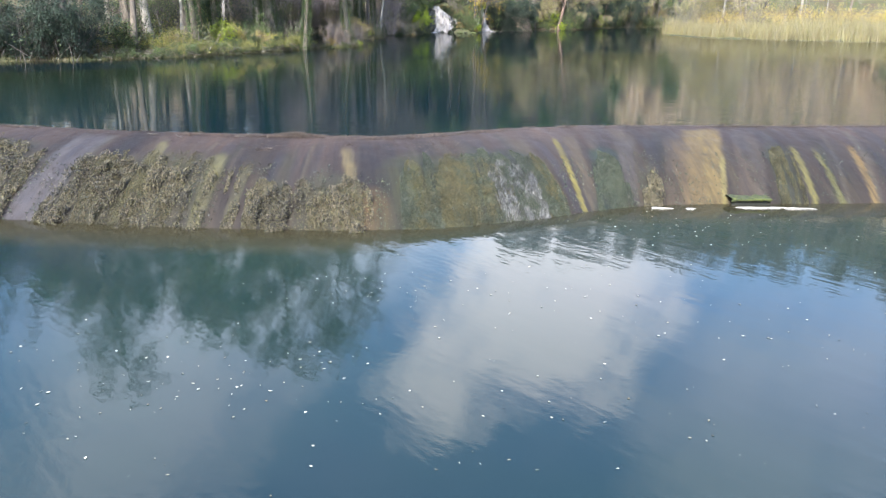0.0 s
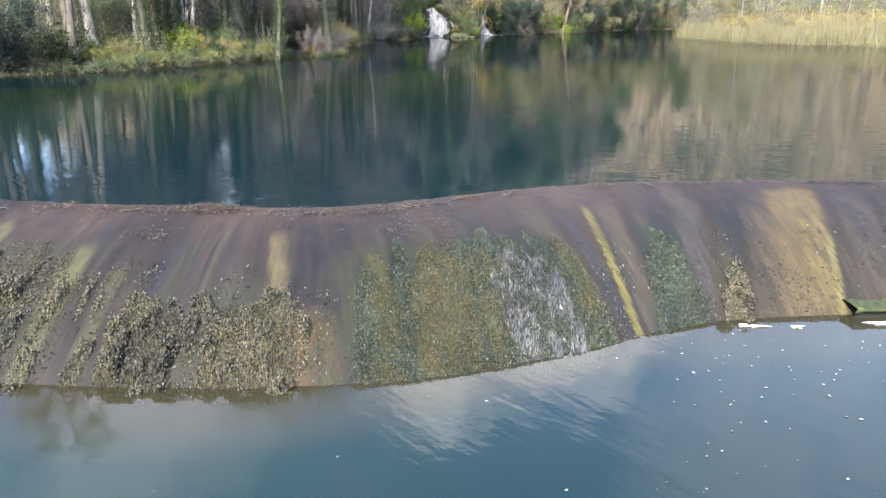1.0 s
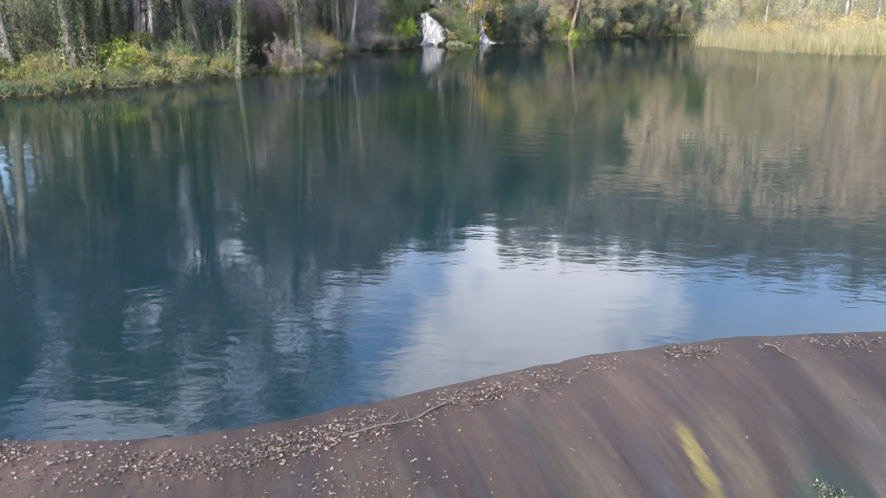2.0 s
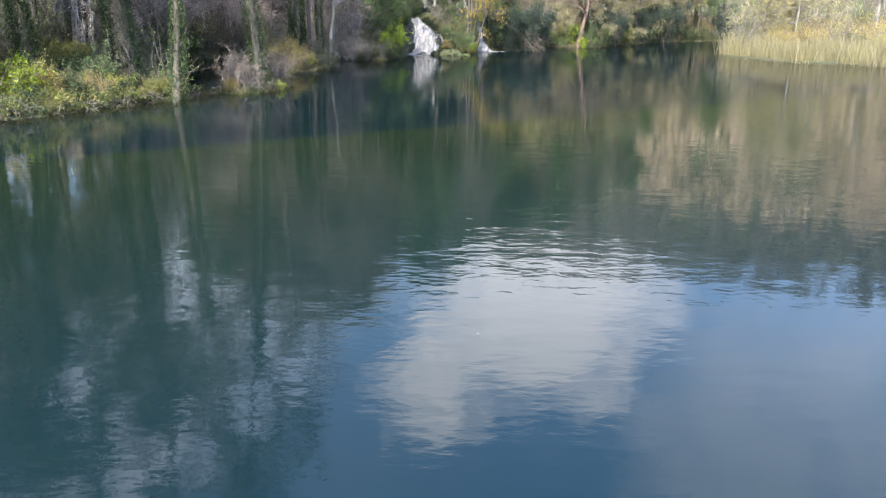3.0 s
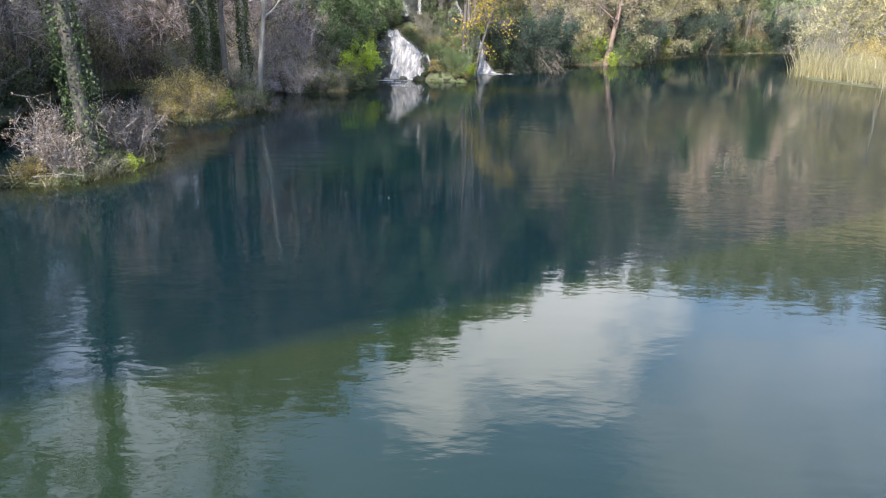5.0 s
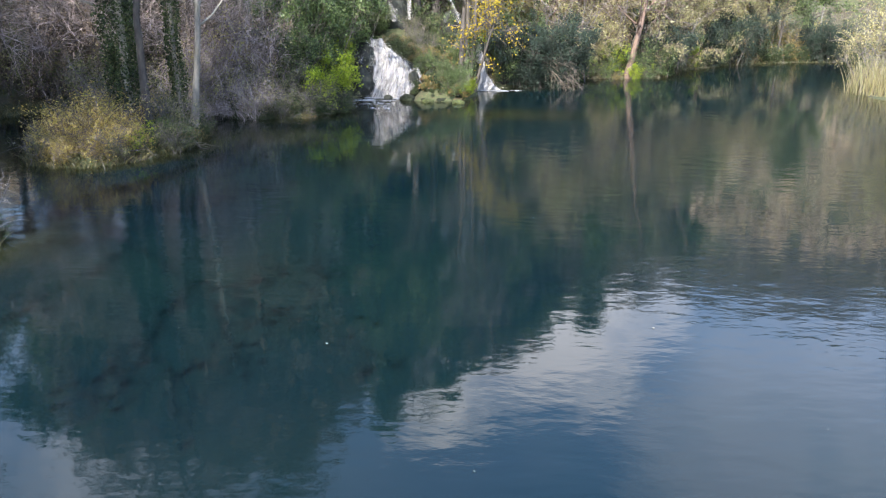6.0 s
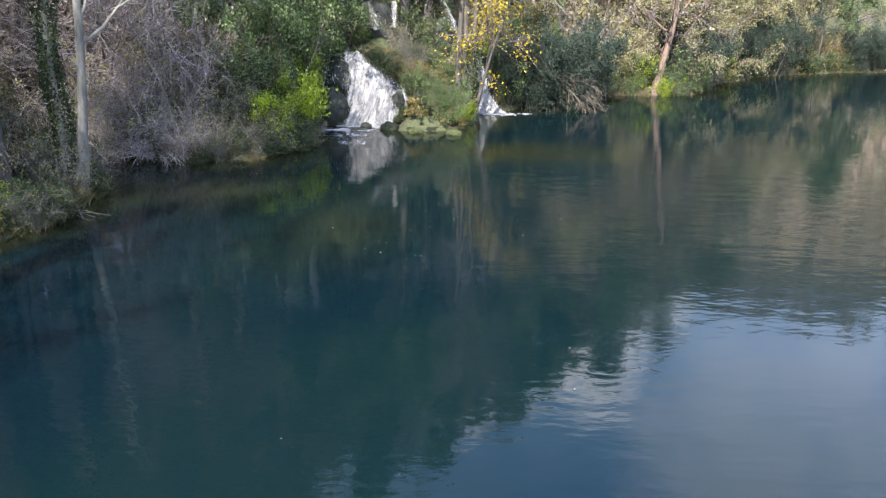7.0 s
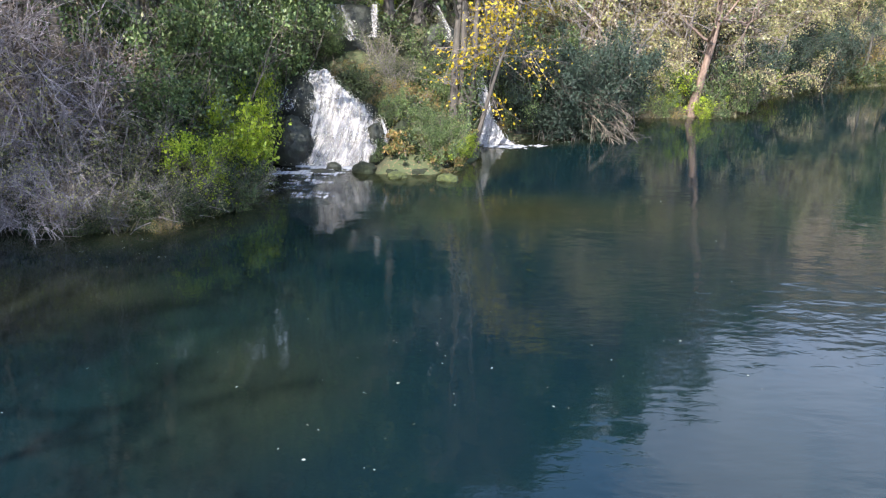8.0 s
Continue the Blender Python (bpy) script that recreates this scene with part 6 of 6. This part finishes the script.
def crest_litter():
    r = np.random.default_rng(95)
    n = 30000
    u = r.uniform(-22, 22, n)
    drift = vnoise(np.stack([u * 0.7, 0 * u], 1), 1.0, 3, 3.0)
    s = 0.12 + 0.16 * drift + r.normal(size=n) * (0.1 + 0.12 * np.clip(drift, 0, 1))
    keep = np.clip(0.28 + 1.3 * vnoise(np.stack([u * 1.7, s * 2.2], 1), 1.0, 3, 5.0), 0.05, 1) > r.random(n)
    # a fuller heap where the crest turns, a thin spread down the upper face
    heap_u, heap_s = r.normal(-4.35, 0.42, 2400), r.normal(0.06, 0.13, 2400)
    heap2_u, heap2_s = r.normal(-1.6, 0.8, 900), r.normal(0.35, 0.14, 900)
    far_u, far_s = r.uniform(-14, 14, 420), 0.3 + np.abs(r.normal(size=420)) * 0.9
    strip_u, strip_s = r.normal(-2.75, 0.12, 70), r.normal(1.0, 0.15, 70)
    spread_u, spread_s = r.normal(-0.7, 0.5, 420), r.normal(1.3, 0.35, 420)
    tuft_u, tuft_s = r.normal(-4.95, 0.22, 160), r.normal(1.5, 0.16, 160)
    u = np.concatenate([u[keep], heap_u, heap2_u, far_u, strip_u, spread_u, tuft_u])
    s = np.concatenate([s[keep], heap_s, heap2_s, far_s, strip_s, spread_s, tuft_s])
    mound = 0.13 * np.exp(-((u + 4.35) / 0.45) ** 2 - ((s - 0.06) / 0.16) ** 2)
    p = face_point(u, s) + np.stack([0 * u, 0 * u, np.abs(r.normal(size=len(u))) * 0.022 + 0.012 + mound * r.random(len(u))], -1)
    v, f = leaves(p, 0.048, 0.6, ((0.0, 0.0, 0.0), 1.0), r)
    flat = v.reshape(-1, 4, 3)
    mid = flat.mean(axis=1, keepdims=True)
    flat[..., 2] = mid[..., 2] + (flat[..., 2] - mid[..., 2]) * 0.45
    tagged(new("leaf_litter", mesh_of("leaf_litter", flat.reshape(-1, 3), f, M_LITTER)), "fallen brown leaves drifted along the weir crest", "leaf litter", kind="stuff")
    # sticks caught on the crest
    for k, (a, b, c, d) in enumerate([(-0.5, 0.3, 0.32, 0.3), (0.25, 0.3, 0.75, 0.1), (-7.7, 0.5, -7.45, 0.75), (-8.6, 0.4, -8.2, 0.5), (4.9, 0.1, 5.05, 0.55), (-6.0, 0.35, -5.6, 0.2)]):
        q = np.linspace(0, 1, 7)
        path = face_point(a + (c - a) * q, b + (d - b) * q, 0.03) + r.normal(size=(7, 3)) * 0.012
        side = wander(path[[3, 5]], np.array([(0.5, 0.4, 0.2), (-0.3, 0.6, 0.2)]), np.array([0.2, 0.15]), 6, 0.1, 0, r)
        v, f = joined(tubes(path[None], np.linspace(0.016, 0.006, 7)[None], 5), tubes(side, np.full((2, 1), 0.006) * np.linspace(1, 0.4, 7), 5))
        tagged(new("stick", mesh_of("stick", v, f, M_BARK_DARK, True)), "dark broken stick caught on the weir crest", "stick", "sticks on the crest")


crest_litter()


def outlet_slot():
    """The low outlet at the weir's foot: a lipped dark mouth."""
    u0, u1 = 7.5, 8.7
    root = empty("weir_outlet", face_point((u0 + u1) / 2, 4.75))
    here = Vector(root.location)
    us = np.linspace(u0, u1, 14)
    rows = []
    for s, lift in ((4.4, 0.0), (4.55, 0.05), (4.95, 0.05), (4.99, 0.02), (4.95, -0.03)):
        rows.append(face_point(us, s) * [1, 1, 0] + np.array([0, 0, face_z(4.52) + lift + 0.02]) + rng.normal(size=(14, 3)) * 0.02)
    v = np.concatenate(rows) - np.array(here)
    part("lip", mesh_of("lip", v, grid_faces(5, 14), M_MOSS, True), root, "mossy concrete lip")
    # shallow panel, the shade of a deep mouth put into its dark colour
    back = [face_point(us, 4.93) * [1, 1, 0] + [0, 0, face_z(4.52) + 0.0], face_point(us, 4.85) * [1, 1, 0] + [0, 0, face_z(4.52) - 0.02], face_point(us, 4.91) * [1, 1, 0] + [0, 0, POOL_Z - 0.1]]
    part("mouth", mesh_of("mouth", np.concatenate(back) - np.array(here) + [0, -0.03, 0], grid_faces(3, 14), M_VOID, True), root, "dark outlet mouth")
    tagged(root, "low dark outlet with a mossy lip at the weir's foot", "outlet")


outlet_slot()


def foam_patch(u, s, rx, ry, seed, label):
    root = empty("foam_patch", (*face_point(u, s)[:2], POOL_Z))
    n = 44
    a = np.linspace(0, 2 * np.pi, n, endpoint=False)
    rings = []
    for q, h in ((0.05, 0.035), (0.5, 0.035), (0.85, 0.025), (1.0, 0.006)):
        w = q * np.clip(0.75 + 1.5 * vnoise(np.stack([np.cos(a) * 3.2, np.sin(a) * 3.2], 1), 1.0, 3, seed), 0.12, 1.7)
        rings.append(np.stack([np.cos(a) * rx * w, np.sin(a) * ry * w, np.full(n, h)], 1))
    v = np.concatenate(rings)
    i = np.arange(n)
    f = np.concatenate([np.stack([k * n + i, k * n + (i + 1) % n, (k + 1) * n + (i + 1) % n, (k + 1) * n + i], 1) for k in range(3)])
    ob = part("froth", mesh_of("froth", v, f, M_FOAM, True), root)
    tagged(root, label, "foam", "foam at the weir's foot")


foam_patch(8.2, 5.2, 0.6, 0.1, 1.0, "white foam gathered under the outlet")
foam_patch(9.3, 5.3, 0.36, 0.05, 2.0, "thin streak of white foam at the weir's foot")
foam_patch(6.05, 5.2, 0.12, 0.06, 3.0, "creamy clot of foam on the pool")
foam_patch(5.25, 5.1, 0.2, 0.05, 4.0, "white foam streak at the weir's foot")
foam_patch(4.95, 5.0, 0.12, 0.05, 5.0, "white foam fleck at the weir's foot")


def floating_bits():
    """Foam flecks and leaves adrift."""
    r = np.random.default_rng(96)
    groups = [((-3.4, 10.2), 1.4, 70), ((-5.6, 9.0), 2.2, 50), ((-0.5, 9.5), 2.5, 30), ((3.5, 13.5), 2.6, 60), ((-1.5, 14.0), 1.2, 40), ((2.5, 9.0), 3.0, 40), ((6.5, 17.5), 2.4, 80), ((5.0, 19.2), 1.6, 60), ((8, 12), 3.5, 50)]
    c = np.concatenate([np.column_stack([r.normal(x, w, n), r.normal(y, w * 0.6, n)]) for (x, y), w, n in groups])
    c = c[c[:, 1] < crest_y(c[:, 0]) - 5.0]
    p = np.column_stack([c, np.full(len(c), POOL_Z + 0.012)])
    v, f = leaves(p, 0.055, 0.7, None, r)
    q = v.reshape(-1, 4, 3)
    q[..., 2] = POOL_Z + 0.008 + (q[..., 2] - POOL_Z - 0.008) * 0.12
    tagged(new("foam_flecks", mesh_of("foam_flecks", q.reshape(-1, 3), f, M_FLECK)), "pale foam flecks and leaves adrift on the lower pool", "foam flecks", kind="stuff")
    c = np.concatenate([np.column_stack([r.normal(2.5, 2.4, 50), r.normal(74.5, 1.2, 50)]), np.column_stack([r.normal(6.5, 1.6, 30), r.normal(80, 1.5, 30)]), np.column_stack([r.normal(-2, 2.5, 16), r.normal(45, 2.0, 16)]),
                        np.column_stack([r.normal(-4.2, 0.7, 40), r.normal(79.6, 0.5, 40)]), np.column_stack([r.uniform(-6, 8, 20), r.uniform(34, 70, 20)])])
    v, f = leaves(np.column_stack([c, np.full(len(c), 0.01)]), 0.045, 0.7, None, r)
    q = v.reshape(-1, 4, 3)
    q[..., 2] = 0.008 + (q[..., 2] - 0.008) * 0.12
    tagged(new("floating_leaves", mesh_of("floating_leaves", q.reshape(-1, 3), f, M_FLECK)), "pale leaves and flecks adrift on the pond", "floating leaves", kind="stuff")


floating_bits()


# ---- reeds, grass and dead wood on the banks ----


def reed_bed():
    r = np.random.default_rng(97)
    n = 110000
    x, y = r.uniform(24, 74, n), r.uniform(78, 107, n)
    xy = np.column_stack([x, y])
    d = distance_in(xy, SHORE)
    keep = (d > -0.9) & (d < 16) & (x + (y - 95) * 0.35 > 24.5) & (vnoise(xy, 0.5, 3, 9.0) + 0.75 - np.clip(-d, 0, 1) * 0.6 > r.random(n))
    xy, d = xy[keep], d[keep]
    xy = xy[np.argsort(xy[:, 1])][:44000]
    base = on_ground(xy, -0.05)
    hgt = 1.9 + 0.9 * vnoise(xy, 0.35, 3, 11.0)
    v, f = blades(base, hgt, 0.026, 0.14, 0.22, r)
    tagged(new("reed_bed", mesh_of("reed_bed", v, f, M_STRAW)), "tall sunlit straw-coloured reeds along the shore", "reeds", kind="stuff")


def bank_grass():
    r = np.random.default_rng(98)
    spots = []
    for i0, i1, dens in ((2, 8, 22), (12, 22, 40), (30, 40, 45)):
        pts = shore_spots(i0, i1, 0.05, 0.0)
        take = r.integers(0, len(pts), dens * 60)
        off = r.uniform(-0.12, 1.1, len(take))
        q = pts[take] + r.normal(size=(len(take), 2)) * 0.35
        spots.append(q)
    q = np.concatenate(spots)
    a = r.uniform(0, 2 * np.pi, 600)
    q = np.concatenate([q, np.column_stack([-8.1 + 1.5 * np.cos(a) * r.random(600), 62.6 + 2.4 * np.sin(a) * r.random(600)])])
    a = r.uniform(0, 2 * np.pi, 1500)
    w = np.sqrt(r.random(1500))
    q = np.concatenate([q, np.column_stack([-8.3 + 2.3 * np.cos(a) * w, 75.4 + 3.2 * np.sin(a) * w])])
    for loop, m in ((ISLET, 500), (TAN_ISLET, 1500)):
        k, w = r.integers(0, len(loop), m), r.random((m, 1))
        q = np.concatenate([q, loop[k] * w + np.roll(loop, -1, axis=0)[k] * (1 - w) + r.normal(size=(m, 2)) * 0.16])
    h = land(q)
    ok = h > -0.12
    q = q[ok]
    base = on_ground(q, -0.03)
    v, f = blades(base, 0.5, 0.028, 0.25, 0.6, r)
    tagged(new("bank_grass", mesh_of("bank_grass", v, f, M_BANKGRASS)), "dry tufted grass and herbs along the water's edge", "grass", kind="stuff")


def dead_wood():
    r = np.random.default_rng(99)
    rims = [a + (b - a) * w for loop in (ISLET, TAN_ISLET) for a, b in zip(loop, np.roll(loop, -1, axis=0)) for w in (0.1, 0.3, 0.5, 0.7, 0.9)]
    pts = np.concatenate([shore_spots(3, 8, 0.1, 0.1), shore_spots(14, 20, 0.2, 0.0), np.array(rims)])
    c = pts[r.integers(0, len(pts), 420)] + r.normal(size=(420, 2)) * 0.25
    start = np.column_stack([c, np.maximum(land(c), 0) + r.uniform(0.0, 0.45, 420)])
    way = np.column_stack([r.normal(size=(420, 2)), r.normal(size=420) * 0.25 - 0.08])
    p = wander(start, way, r.uniform(0.3, 0.9, 420), 4, 0.16, 0.06, r)
    v, f = tubes(p, r.uniform(0.005, 0.012, (420, 1)) * np.linspace(1, 0.4, 5), 4)
    tagged(new("driftwood", mesh_of("driftwood", v, f, M_TWIG)), "pale dead sticks and roots tangled along the bank", "driftwood", kind="stuff")


def far_wood():
    """The wooded hill beyond the reeds and the ridge behind the far bank."""
    r = np.random.default_rng(100)
    n = 2400
    a, d = r.uniform(radians(-40), radians(75), n), r.uniform(110, 330, n)
    xy = np.column_stack([np.sin(a) * d, 60 + np.cos(a) * d])
    dd = distance_in(xy, SHORE)
    xy = xy[(dd > 56)]
    top = on_ground(xy)
    h = r.uniform(7, 13, len(xy))
    m = 70
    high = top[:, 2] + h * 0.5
    # a bright open patch of the hill; its sunlight is put into cream crowns
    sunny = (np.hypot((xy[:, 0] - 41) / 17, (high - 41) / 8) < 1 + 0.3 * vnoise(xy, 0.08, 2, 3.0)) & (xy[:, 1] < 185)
    grey = (high > 50 + 6 * vnoise(xy, 0.05, 2, 5.0)) & ~sunny
    for pick, mat, label in ((sunny, M_FARPALE, "cream crowns standing for a sunlit open patch of the far hillside"), (grey, M_FARGREY, "grey wood along the far hilltop"),
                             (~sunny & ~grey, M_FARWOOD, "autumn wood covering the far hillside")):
        c = np.repeat(top[pick], m, axis=0)
        hh = np.repeat(h[pick], m)
        g = r.normal(size=(len(c), 3))
        g /= np.linalg.norm(g, axis=1, keepdims=True)
        g *= r.random((len(c), 1)) ** 0.4
        c = c + g * np.column_stack([hh * 0.3, hh * 0.3, hh * 0.42]) + np.column_stack([0 * hh, 0 * hh, hh * 0.55])
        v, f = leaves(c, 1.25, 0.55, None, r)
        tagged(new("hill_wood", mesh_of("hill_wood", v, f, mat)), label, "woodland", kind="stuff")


reed_bed()
bank_grass()
dead_wood()
far_wood()
